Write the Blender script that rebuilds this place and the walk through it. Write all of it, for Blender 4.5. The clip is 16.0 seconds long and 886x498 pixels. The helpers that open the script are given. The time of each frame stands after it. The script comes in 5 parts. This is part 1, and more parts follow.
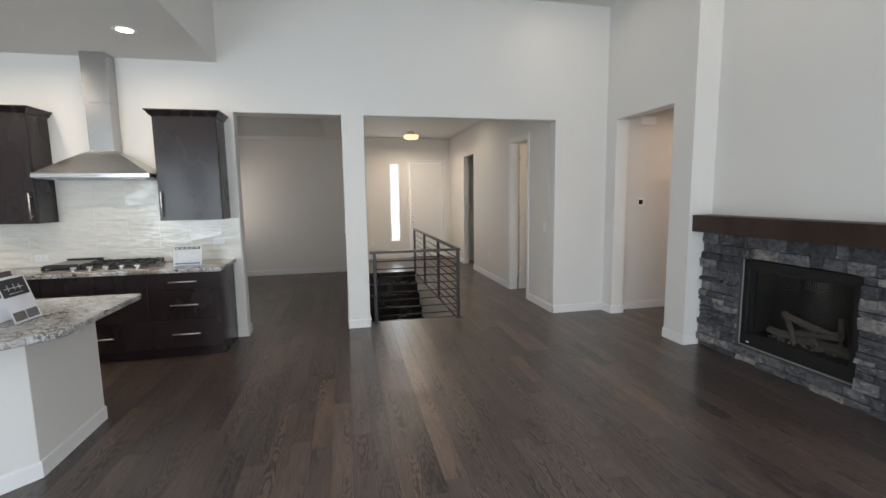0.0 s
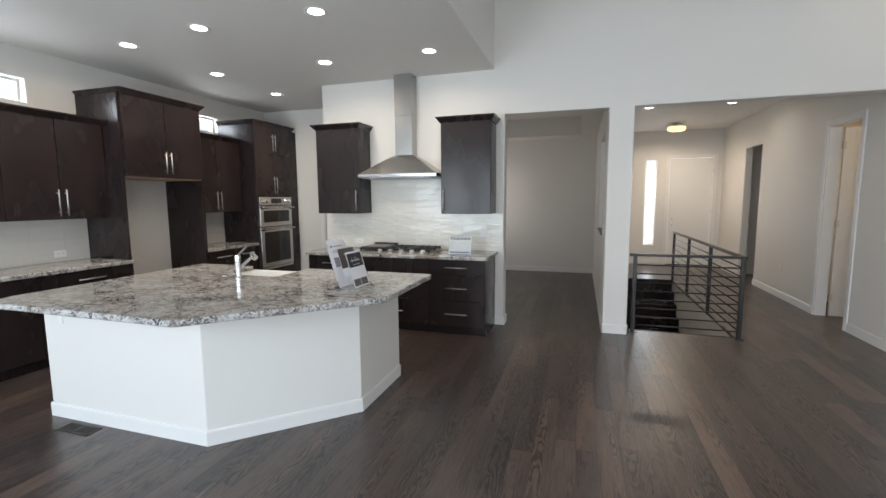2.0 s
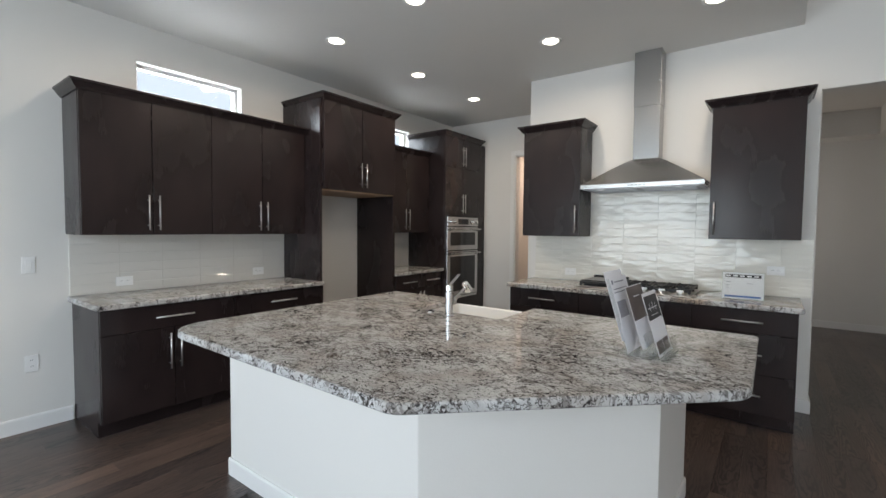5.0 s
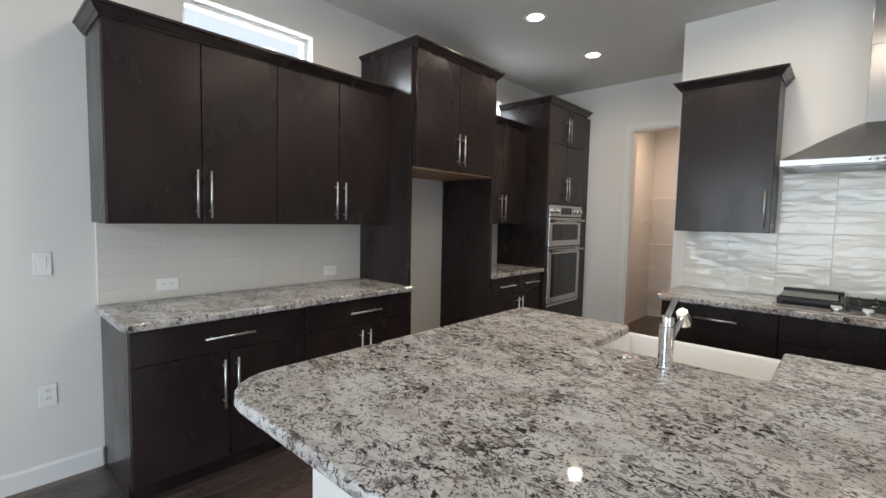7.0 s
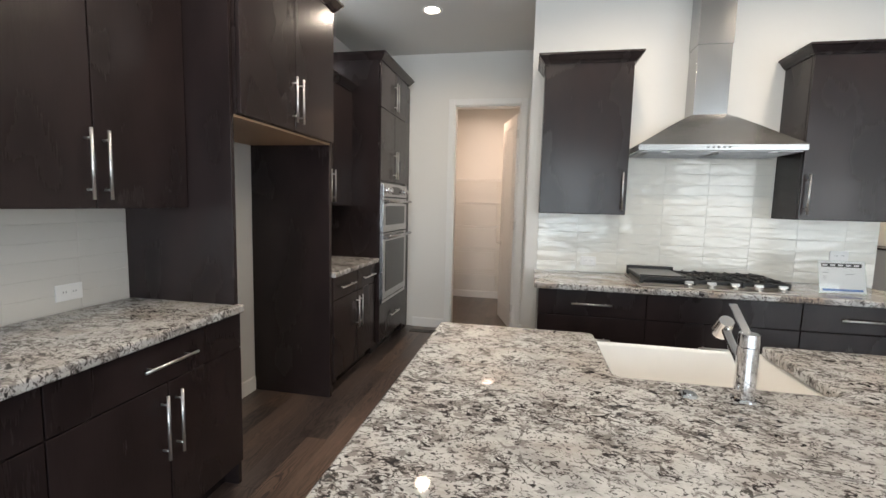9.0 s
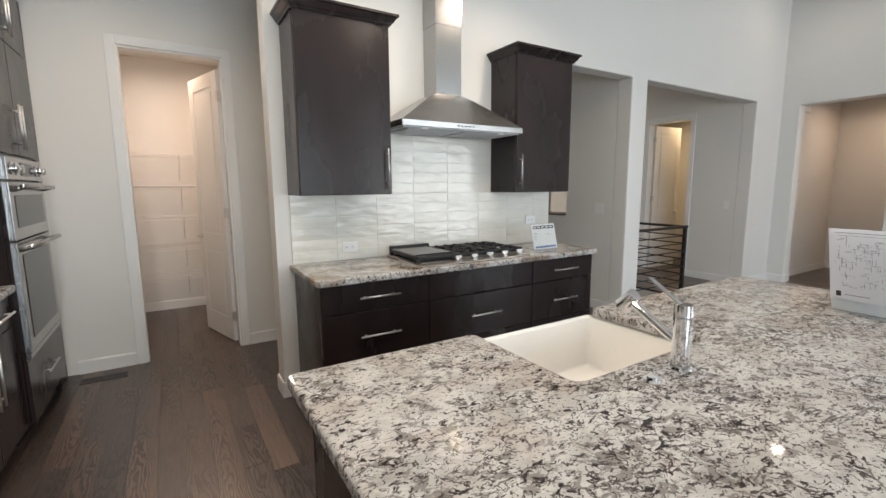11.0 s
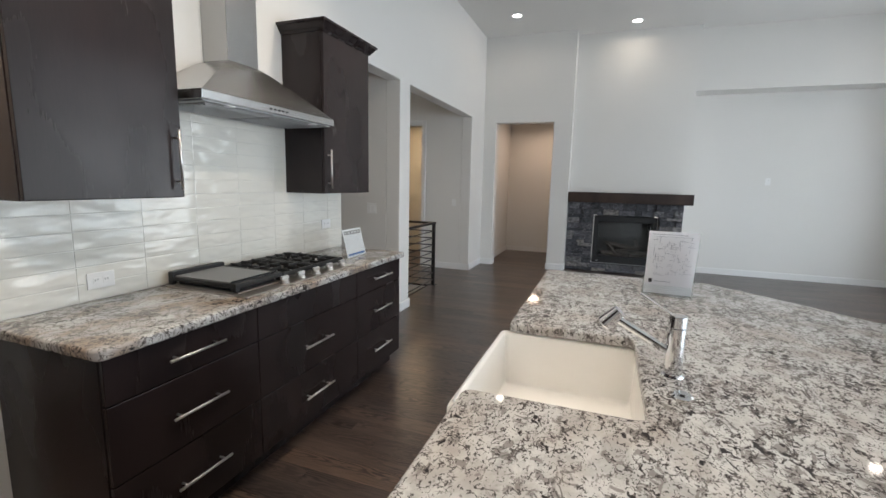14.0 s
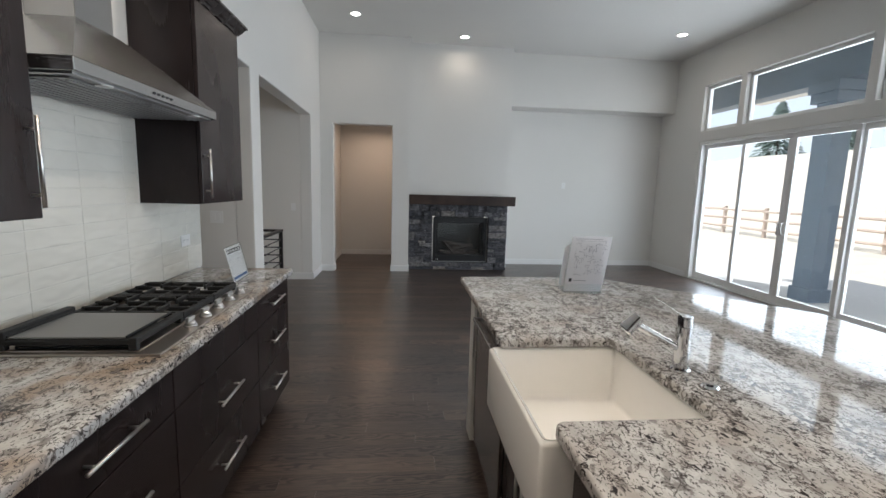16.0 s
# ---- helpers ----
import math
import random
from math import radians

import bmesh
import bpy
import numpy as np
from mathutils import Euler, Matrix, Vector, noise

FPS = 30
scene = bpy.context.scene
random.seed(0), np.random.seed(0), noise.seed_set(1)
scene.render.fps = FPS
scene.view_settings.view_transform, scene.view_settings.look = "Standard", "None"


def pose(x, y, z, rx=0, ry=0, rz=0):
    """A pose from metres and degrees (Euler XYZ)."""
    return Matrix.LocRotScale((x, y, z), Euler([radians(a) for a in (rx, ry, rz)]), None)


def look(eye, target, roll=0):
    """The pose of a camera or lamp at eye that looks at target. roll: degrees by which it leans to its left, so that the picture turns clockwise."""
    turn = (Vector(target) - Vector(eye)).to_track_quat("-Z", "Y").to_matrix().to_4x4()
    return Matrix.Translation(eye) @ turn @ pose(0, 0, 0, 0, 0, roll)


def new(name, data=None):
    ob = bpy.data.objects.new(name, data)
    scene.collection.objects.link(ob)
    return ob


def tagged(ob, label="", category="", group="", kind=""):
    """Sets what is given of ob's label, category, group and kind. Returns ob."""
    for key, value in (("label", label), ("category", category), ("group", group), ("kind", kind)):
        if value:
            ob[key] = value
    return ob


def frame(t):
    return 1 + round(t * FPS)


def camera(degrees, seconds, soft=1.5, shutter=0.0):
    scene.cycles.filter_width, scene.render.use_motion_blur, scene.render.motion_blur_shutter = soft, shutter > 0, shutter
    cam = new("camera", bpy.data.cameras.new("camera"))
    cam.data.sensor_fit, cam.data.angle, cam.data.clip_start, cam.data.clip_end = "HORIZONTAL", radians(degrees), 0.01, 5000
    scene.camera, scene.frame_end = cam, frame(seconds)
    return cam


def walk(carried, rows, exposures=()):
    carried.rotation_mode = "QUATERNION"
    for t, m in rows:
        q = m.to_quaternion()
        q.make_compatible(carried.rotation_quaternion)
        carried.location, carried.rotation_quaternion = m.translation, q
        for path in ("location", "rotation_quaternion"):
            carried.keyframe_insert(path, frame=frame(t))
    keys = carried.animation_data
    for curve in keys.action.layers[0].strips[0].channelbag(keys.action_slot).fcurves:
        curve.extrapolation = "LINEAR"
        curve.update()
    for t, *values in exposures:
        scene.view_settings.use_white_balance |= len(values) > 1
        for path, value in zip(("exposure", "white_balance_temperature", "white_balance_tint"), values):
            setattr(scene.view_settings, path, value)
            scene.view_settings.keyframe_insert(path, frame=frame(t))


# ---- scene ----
# ---- camera ----
cam = camera(90.5, 16.0)
PATH = [
    (0, (0.61, 1.214, 1.589), (1.033, 3.153, 1.349), -0.8),
    (0.5, (0.584, 1.221, 1.599), (0.762, 3.198, 1.355), -0.6),
    (1, (0.503, 1.222, 1.572), (0.425, 3.206, 1.337), -0.5),
    (1.5, (0.418, 1.231, 1.541), (0.068, 3.188, 1.319), -0.5),
    (2, (0.327, 1.278, 1.543), (-0.27, 3.173, 1.319), -0.4),
    (2.5, (0.198, 1.423, 1.504), (-0.604, 3.247, 1.334), -0.8),
    (3, (0.048, 1.58, 1.472), (-0.929, 3.322, 1.362), -0.2),
    (3.5, (-0.134, 1.714, 1.462), (-1.246, 3.375, 1.39), -0.0),
    (4, (-0.381, 1.845, 1.46), (-1.547, 3.468, 1.397), 0.2),
    (4.2, (-0.473, 1.896, 1.449), (-1.656, 3.507, 1.38), 0.2),
    (6.3, (-1.53, 2.364, 1.432), (-2.741, 3.952, 1.312), 0.9),
    (6.5, (-1.656, 2.418, 1.437), (-2.902, 3.978, 1.316), 0.9),
    (7, (-1.933, 2.515, 1.434), (-3.279, 3.987, 1.293), 1.2),
    (7.5, (-2.23, 2.564, 1.43), (-3.485, 4.112, 1.257), 1.6),
    (8, (-2.478, 2.665, 1.418), (-3.542, 4.348, 1.222), 2.2),
    (8.5, (-2.722, 2.819, 1.429), (-3.54, 4.634, 1.229), 0.9),
    (9, (-2.973, 2.932, 1.422), (-3.355, 4.885, 1.218), 1.4),
    (9.5, (-3.19, 3.034, 1.414), (-3.089, 5.02, 1.205), 0.7),
    (10, (-3.311, 3.213, 1.393), (-2.832, 5.142, 1.165), -0.4),
    (10.2, (-3.384, 3.277, 1.405), (-2.76, 5.16, 1.155), -0.5),
    (12.3, (-3.624, 3.976, 1.428), (-2.16, 5.313, 1.163), 0.7),
    (12.5, (-3.625, 4.016, 1.423), (-2.093, 5.272, 1.15), 1.1),
    (13, (-3.652, 4.125, 1.431), (-1.945, 5.125, 1.139), 1.7),
    (13.5, (-3.734, 4.272, 1.46), (-1.919, 5.057, 1.16), 1.0),
    (14, (-3.79, 4.438, 1.468), (-1.932, 5.114, 1.169), 1.3),
    (14.5, (-3.758, 4.648, 1.465), (-1.892, 5.319, 1.207), 0.4),
    (15, (-3.699, 4.805, 1.463), (-1.783, 5.311, 1.195), -0.1),
    (15.5, (-3.7, 4.972, 1.476), (-1.725, 5.119, 1.2), 0.9),
    (16, (-3.726, 5.16, 1.501), (-1.755, 4.971, 1.223), 1.6),
]
EXPOSURES = [(t, stops, kelvin, 12) for t, stops, kelvin in ((0.0, 0.40, 6210), (2.0, 0.40, 6200), (4.0, 0.14, 6230), (7.0, 0.20, 6260), (8.0, 0.44, 6330), (9.0, 0.52, 6330), (10.0, 0.54, 6330), (13.0, 0.43, 6120), (15.0, 0.40, 6120), (16.0, 0.18, 6080))]
SLIDER_W, DINING_W, KITCHEN_W, FLOOR_ROUGH = 94.0, 94.0, 6.2, 0.20
walk(cam, [(t, look(eye, target, roll)) for t, eye, target, roll in PATH], EXPOSURES)

# ---- world, sun, large lights ----
world = bpy.data.worlds.new("world")
scene.world = world
world.use_nodes = True
wt = world.node_tree
sky = wt.nodes.new("ShaderNodeTexSky")
sky.sky_type = "NISHITA"
sky.sun_disc = False
sky.sun_elevation, sky.sun_rotation = radians(50), radians(60)
haze = wt.nodes.new("ShaderNodeMix")
haze.data_type = "RGBA"
haze.inputs[0].default_value = 0.6
haze.inputs[7].default_value = (9.0, 9.3, 9.8, 1)
wt.links.new(sky.outputs[0], haze.inputs[6])
wt.links.new(haze.outputs[2], wt.nodes["Background"].inputs[0])
wt.nodes["Background"].inputs[1].default_value = 0.13

sun = new("sun", bpy.data.lights.new("sun", "SUN"))
sun.data.energy, sun.data.angle, sun.data.color = 5.0, radians(0.6), (1.0, 0.95, 0.88)
sun.matrix_world = look((12, 9, 18), (0, 0, 0))


def area_light(name, eye, target, w, h, watts, colour):
    lamp = new(name, bpy.data.lights.new(name, "AREA"))
    lamp.data.shape, lamp.data.size, lamp.data.size_y = "RECTANGLE", w, h
    lamp.data.energy, lamp.data.color = watts, colour
    lamp.matrix_world = look(eye, target)
    return lamp


def round_light(name, place, size, watts, colour, spread=170):
    lamp = new(name, bpy.data.lights.new(name, "AREA"))
    lamp.data.shape, lamp.data.size, lamp.data.energy, lamp.data.color = "DISK", size, watts, colour
    lamp.data.spread = radians(spread)
    lamp.matrix_world = look(place, (place[0], place[1] + 0.0001, place[2] - 1))
    return lamp


DAY, WARM = (0.895, 0.96, 1.0), (1.0, 0.80, 0.58)
area_light("slider_daylight", (1.84, -0.19, 1.25), (1.84, 3, 1.1), 3.6, 2.2, SLIDER_W, DAY)
area_light("transom_daylight", (1.84, -0.19, 2.97), (1.84, 3, 2.3), 3.6, 0.7, SLIDER_W * 0.22, DAY)
area_light("dining_daylight", (-2.8, -0.19, 1.4), (-2.8, 3, 1.2), 2.9, 1.95, DINING_W, (0.81, 0.925, 1.0))
area_light("clerestory_daylight", (-5.16, 3.90, 2.65), (0, 3.9, 2.3), 0.85, 0.2, 10, DAY)
area_light("clerestory_daylight_small", (-5.16, 6.50, 2.66), (0, 6.5, 2.3), 0.6, 0.2, 6, DAY)
area_light("sidelight_daylight", (1.84, 12.62, 1.45), (1.84, 8, 1.0), 0.22, 1.9, 7, DAY)
# warm fill lamp added to brighten the office, set in an added window
area_light("office_fill", (-1.97, 10.2, 1.6), (0, 9.2, 1.2), 0.85, 1.35, 9, (1.0, 0.84, 0.69))

# ---- materials ----


class Mat:
    """A node material on a Principled surface."""

    def __init__(self, name, colour, rough=0.5, metal=0.0):
        self.m = bpy.data.materials.new(name)
        self.m.use_nodes = True
        self.t = self.m.node_tree
        self.b = self.t.nodes["Principled BSDF"]
        self.b.inputs["Base Color"].default_value = (*colour, 1)
        self.b.inputs["Roughness"].default_value = rough
        self.b.inputs["Metallic"].default_value = metal

    def node(self, kind, **values):
        n = self.t.nodes.new(kind)
        for k, v in values.items():
            n.inputs[k.replace("_", " ")].default_value = v
        return n

    def link(self, a, b):
        self.t.links.new(a, b)

    def coords(self, scale=(1, 1, 1), random_shift=None):
        tc = self.t.nodes.new("ShaderNodeTexCoord")
        mp = self.t.nodes.new("ShaderNodeMapping")
        mp.inputs["Scale"].default_value = scale
        self.link(tc.outputs["Object"], mp.inputs["Vector"])
        if random_shift is not None:
            sh = self.t.nodes.new("ShaderNodeVectorMath")
            sh.operation = "SCALE"
            sh.inputs[0].default_value = (13.7, 31.1, 7.3)
            self.link(random_shift, sh.inputs["Scale"])
            self.link(sh.outputs[0], mp.inputs["Location"])
        return mp.outputs[0]

    def noise(self, vec, scale, detail=3.0, rough=0.5, distort=0.0):
        n = self.node("ShaderNodeTexNoise", Scale=scale, Detail=detail, Roughness=rough, Distortion=distort)
        self.link(vec, n.inputs["Vector"])
        return n.outputs[0]

    def ramp(self, fac, stops):
        r = self.t.nodes.new("ShaderNodeValToRGB")
        e = r.color_ramp.elements
        while len(e) < len(stops):
            e.new(0.5)
        for i, (p, c) in enumerate(stops):
            e[i].position = p
            e[i].color = (*c, 1) if len(c) == 3 else c
        self.link(fac, r.inputs[0])
        return r.outputs[0]

    def mix(self, fac, a, b, mode="MIX"):
        n = self.t.nodes.new("ShaderNodeMix")
        n.data_type, n.blend_type = "RGBA", mode
        for s, v in ((n.inputs[0], fac), (n.inputs[6], a), (n.inputs[7], b)):
            if isinstance(v, (int, float)):
                s.default_value = v
            elif isinstance(v, tuple):
                s.default_value = (*v, 1)
            else:
                self.link(v, s)
        return n.outputs[2]

    def math(self, op, a, b=0.0):
        n = self.t.nodes.new("ShaderNodeMath")
        n.operation = op
        for s, v in ((n.inputs[0], a), (n.inputs[1], b)):
            if isinstance(v, (int, float)):
                s.default_value = v
            else:
                self.link(v, s)
        return n.outputs[0]

    def colour(self, out):
        self.link(out, self.b.inputs["Base Color"])

    def rough(self, out):
        self.link(out, self.b.inputs["Roughness"])

    def bump(self, height, strength=0.2, distance=0.002):
        n = self.node("ShaderNodeBump", Strength=strength, Distance=distance)
        self.link(height, n.inputs["Height"])
        self.link(n.outputs[0], self.b.inputs["Normal"])


def grey3(v):
    return (v, v, v)


def paint(name, colour, rough=0.6, peel=0.25):
    m = Mat(name, colour, rough)
    v = m.coords()
    big = m.noise(v, 0.9, 3)
    m.colour(m.mix(big, tuple(c * 0.965 for c in colour), tuple(min(1, c * 1.03) for c in colour)))
    fine = m.noise(v, 170, 2)
    mid = m.noise(v, 60, 2)
    m.bump(m.math("ADD", fine, mid), peel, 0.0012)
    return m.m


def wood_stain(name, dark, light, rough, per_piece=False):
    m = Mat(name, dark, rough)
    info = m.t.nodes.new("ShaderNodeObjectInfo")
    v = m.coords((30, 30, 2.4), info.outputs["Random"])
    g = m.noise(v, 7, 2, 0.45, 0.0)
    w = m.coords((1.2, 1.2, 0.6), info.outputs["Random"])
    cloud = m.ramp(m.noise(w, 3.2, 2, 0.5, 0.1), [(0.34, grey3(0)), (0.66, grey3(1))])
    c1 = m.ramp(g, [(0.2, dark), (0.85, light)])
    m.colour(m.mix(cloud, c1, tuple(c * 1.25 for c in light)) if per_piece else m.mix(m.math("MULTIPLY", cloud, 0.7), c1, tuple(c * 1.5 for c in light)))
    m.rough(m.math("ADD", m.math("MULTIPLY", g, 0.03), m.math("SUBTRACT", rough + 0.02, m.math("MULTIPLY", cloud, 0.10))))
    m.bump(g, 0.03, 0.001)
    m.b.inputs["Specular IOR Level"].default_value = 0.32
    return m.m


def floor_oak(name, island=False):
    """Dark-stained oak; every board has its own cathedral or straight figure."""
    m = Mat(name, (0.06, 0.045, 0.036), 0.3)
    if island:
        rnd = m.t.nodes.new("ShaderNodeNewGeometry").outputs["Random Per Island"]
    else:
        rnd = m.t.nodes.new("ShaderNodeObjectInfo").outputs["Random"]
    tc = m.t.nodes.new("ShaderNodeTexCoord")
    sep = m.t.nodes.new("ShaderNodeSeparateXYZ")
    m.link(tc.outputs["Object"], sep.inputs[0])
    x, y = sep.outputs[0], sep.outputs[1]
    if island:
        x = m.math("MULTIPLY", m.math("SUBTRACT", m.math("FRACT", m.math("DIVIDE", m.math("ADD", x, 5.0), 0.127)), 0.5), 0.127)
    rnd2 = m.math("FRACT", m.math("MULTIPLY", rnd, 37.7))
    rnd3 = m.math("FRACT", m.math("MULTIPLY", rnd, 91.3))
    xo = m.math("ADD", x, m.math("MULTIPLY", m.math("SUBTRACT", rnd2, 0.5), 0.07))
    bow = m.math("MULTIPLY", m.math("MULTIPLY", xo, xo), m.math("ADD", m.math("MULTIPLY", rnd3, 260.0), 90.0))
    wob = m.noise(m.coords((9, 2.2, 1), rnd), 2.0, 2, 0.5)
    zig = m.noise(m.coords((60, 14, 1), rnd), 1.5, 2, 0.5)
    way = m.math("SUBTRACT", m.math("MULTIPLY", m.math("GREATER_THAN", rnd2, 0.5), 2.0), 1.0)
    f = m.math("ADD", m.math("MULTIPLY", m.math("MULTIPLY", y, way), 1.3), bow)
    f = m.math("ADD", f, m.math("MULTIPLY", wob, 1.5))
    f = m.math("ADD", f, m.math("MULTIPLY", zig, 0.16))
    rings = m.math("ABSOLUTE", m.math("SUBTRACT", m.math("FRACT", m.math("MULTIPLY", f, 3.4)), 0.5))
    line = m.ramp(rings, [(0.0, grey3(0)), (0.14, grey3(0.08)), (0.30, grey3(1.0))])
    strong = m.ramp(m.noise(m.coords((3, 0.7, 1), rnd), 1.3, 2), [(0.40, grey3(0.10)), (0.56, grey3(1.0))])
    pores = m.noise(m.coords((120, 6, 1), rnd), 1.0, 3, 0.6)
    grain = m.noise(m.coords((22, 1.2, 1), rnd), 3.0, 5, 0.65, 0.3)
    base = m.ramp(rnd3, [(0.0, (0.046, 0.036, 0.033)), (0.3, (0.060, 0.045, 0.040)), (0.6, (0.070, 0.051, 0.043)), (0.85, (0.086, 0.061, 0.050)), (1.0, (0.112, 0.077, 0.059))])
    dark = m.mix(1.0, base, (0.20, 0.20, 0.22), "MULTIPLY")
    light = m.mix(1.0, base, (1.95, 1.84, 1.75), "MULTIPLY")
    c = m.mix(m.ramp(grain, [(0.34, grey3(0.0)), (0.72, grey3(0.7))]), base, light)
    c = m.mix(m.math("MULTIPLY", m.math("SUBTRACT", 1.0, line), strong), c, dark)
    c = m.mix(m.ramp(pores, [(0.36, grey3(0.45)), (0.48, grey3(0.0))]), c, dark)
    m.colour(c)
    smudge = m.noise(m.coords((1, 1, 1)), 1.6, 4)
    m.rough(m.math("ADD", m.math("MULTIPLY", smudge, 0.10), m.math("ADD", m.math("MULTIPLY", grain, 0.12), FLOOR_ROUGH)))
    m.bump(m.math("ADD", m.math("MULTIPLY", line, 0.6), pores), 0.06, 0.0008)
    m.b.inputs["Specular IOR Level"].default_value = 0.8
    return m.m


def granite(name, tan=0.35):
    """White granite: pale clouds, short curled dark flecks gathered in drifts, a few grey-brown blots."""
    m = Mat(name, (0.5, 0.5, 0.48), 0.09)
    v = m.coords((1, 1, 1))
    turn = m.node("ShaderNodeMapping")
    turn.inputs["Rotation"].default_value = (0, 0, 0.5)
    turn.inputs["Scale"].default_value = (1.0, 1.4, 1.0)
    m.link(v, turn.inputs["Vector"])
    s = turn.outputs[0]
    drift = m.noise(s, 3.6, 4, 0.6, 0.8)
    dense = m.ramp(drift, [(0.36, grey3(0)), (0.62, grey3(1))])
    cloud = m.noise(s, 9.0, 4, 0.6, 0.7)
    fine = m.noise(s, 60, 3, 0.6, 0.4)
    base = m.ramp(cloud, [(0.28, (0.34, 0.332, 0.322)), (0.40, (0.41, 0.405, 0.398)), (0.55, (0.535, 0.533, 0.527))])
    c = m.mix(m.ramp(fine, [(0.38, grey3(0.3)), (0.50, grey3(0))]), base, (0.36, 0.35, 0.34))
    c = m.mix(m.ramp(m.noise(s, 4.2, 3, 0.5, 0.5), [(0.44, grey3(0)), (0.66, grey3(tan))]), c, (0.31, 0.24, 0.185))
    # grey mineral film where the flecks gather
    film = m.math("ADD", m.noise(s, 22, 4, 0.62, 0.9), m.math("MULTIPLY", dense, 0.07))
    c = m.mix(m.ramp(film, [(0.585, grey3(0)), (0.625, grey3(0.72))]), c, (0.155, 0.140, 0.130))
    # curled strokes: thin level lines of a noise, broken into pieces
    n1 = m.noise(s, 34, 2, 0.5, 0.8)
    ridge = m.math("ABSOLUTE", m.math("SUBTRACT", n1, 0.5))
    gate = m.math("ADD", m.noise(s, 70, 2, 0.5, 0.3), m.math("MULTIPLY", dense, 0.13))
    stroke = m.math("MULTIPLY", m.ramp(ridge, [(0.020, grey3(1)), (0.034, grey3(0))]), m.ramp(gate, [(0.53, grey3(0)), (0.555, grey3(1))]))
    c = m.mix(m.math("MULTIPLY", stroke, 0.88), c, (0.040, 0.035, 0.032))
    blot = m.math("ADD", m.noise(s, 40, 4, 0.6, 1.0), m.math("MULTIPLY", dense, 0.10))
    c = m.mix(m.ramp(blot, [(0.635, grey3(0)), (0.655, grey3(0.85))]), c, (0.105, 0.088, 0.080))
    c = m.mix(m.ramp(blot, [(0.675, grey3(0)), (0.69, grey3(0.95))]), c, (0.028, 0.026, 0.026))
    # a few long broken veins
    vein = m.math("ABSOLUTE", m.math("SUBTRACT", m.noise(s, 2.6, 5, 0.65, 1.4), 0.5))
    vg = m.math("MULTIPLY", m.ramp(vein, [(0.004, grey3(1)), (0.012, grey3(0))]), m.ramp(m.noise(s, 12, 3), [(0.50, grey3(0)), (0.58, grey3(0.8))]))
    c = m.mix(vg, c, (0.085, 0.075, 0.070))
    m.colour(c)
    m.rough(m.math("ADD", m.math("MULTIPLY", fine, 0.04), 0.035))
    m.b.inputs["Specular IOR Level"].default_value = 0.21
    return m.m


def steel(name, tone=0.50, rough=0.26, axis=(1, 1, 60)):
    m = Mat(name, (tone, tone * 0.985, tone * 0.96), rough, 1.0)
    g = m.noise(m.coords(axis), 12, 3, 0.6)
    m.rough(m.math("ADD", m.math("MULTIPLY", g, 0.05), rough - 0.02))
    m.colour(m.ramp(g, [(0.3, grey3(tone * 0.95)), (0.7, (tone, tone * 0.985, tone * 0.965))]))
    return m.m


def plain(name, colour, rough=0.4, metal=0.0, wear=0.08, scale=25):
    m = Mat(name, colour, rough, metal)
    n = m.noise(m.coords(), scale, 4)
    m.colour(m.mix(n, tuple(c * (1 - wear) for c in colour), tuple(min(1, c * (1 + wear)) for c in colour)))
    m.rough(m.math("ADD", m.math("MULTIPLY", n, 0.12), max(0.02, rough - 0.06)))
    return m.m


def tile_glaze(name, colour, wave):
    m = Mat(name, colour, 0.09)
    info = m.t.nodes.new("ShaderNodeObjectInfo")
    v = m.coords((1, 1, 1), info.outputs["Random"])
    n = m.noise(m.coords((0.8, 0.8, 2.2), info.outputs["Random"]), 8, 1, 0.4, 0.2)
    m.colour(m.mix(info.outputs["Random"], tuple(c * 0.985 for c in colour), tuple(min(1, c * 1.01) for c in colour)))
    m.bump(n, wave, 0.03)
    m.b.inputs["Coat Weight"].default_value = 0.3
    return m.m


def ledge_stone(name):
    m = Mat(name, (0.08, 0.08, 0.09), 0.75)
    rnd = m.t.nodes.new("ShaderNodeObjectInfo").outputs["Random"]
    v = m.coords((1, 1, 1.6), rnd)
    n = m.noise(v, 18, 6, 0.65)
    k = m.noise(v, 5, 3)
    base = m.ramp(rnd, [(0.0, (0.030, 0.031, 0.036)), (0.40, (0.056, 0.056, 0.062)), (0.64, (0.080, 0.080, 0.088)), (0.82, (0.215, 0.196, 0.180)), (0.9, (0.065, 0.065, 0.072)), (1.0, (0.032, 0.032, 0.037))])
    c = m.mix(1.0, base, m.ramp(n, [(0.30, grey3(0.30)), (0.70, grey3(2.2))]), "MULTIPLY")
    c = m.mix(m.ramp(m.noise(v, 9, 5, 0.7, 2.0), [(0.61, grey3(0)), (0.66, grey3(0.65))]), c, (0.32, 0.30, 0.29))
    m.colour(c)
    m.bump(m.math("ADD", n, k), 0.9, 0.016)
    return m.m


def thin_paper(name, colour):
    m = bpy.data.materials.new(name)
    m.use_nodes = True
    t = m.node_tree
    t.nodes.remove(t.nodes["Principled BSDF"])
    d, s, x = (t.nodes.new(k) for k in ("ShaderNodeBsdfDiffuse", "ShaderNodeBsdfTranslucent", "ShaderNodeMixShader"))
    for n in (d, s):
        n.inputs[0].default_value = (*colour, 1)
    x.inputs[0].default_value = 0.6
    t.links.new(d.outputs[0], x.inputs[1])
    t.links.new(s.outputs[0], x.inputs[2])
    t.links.new(x.outputs[0], t.nodes["Material Output"].inputs[0])
    return m


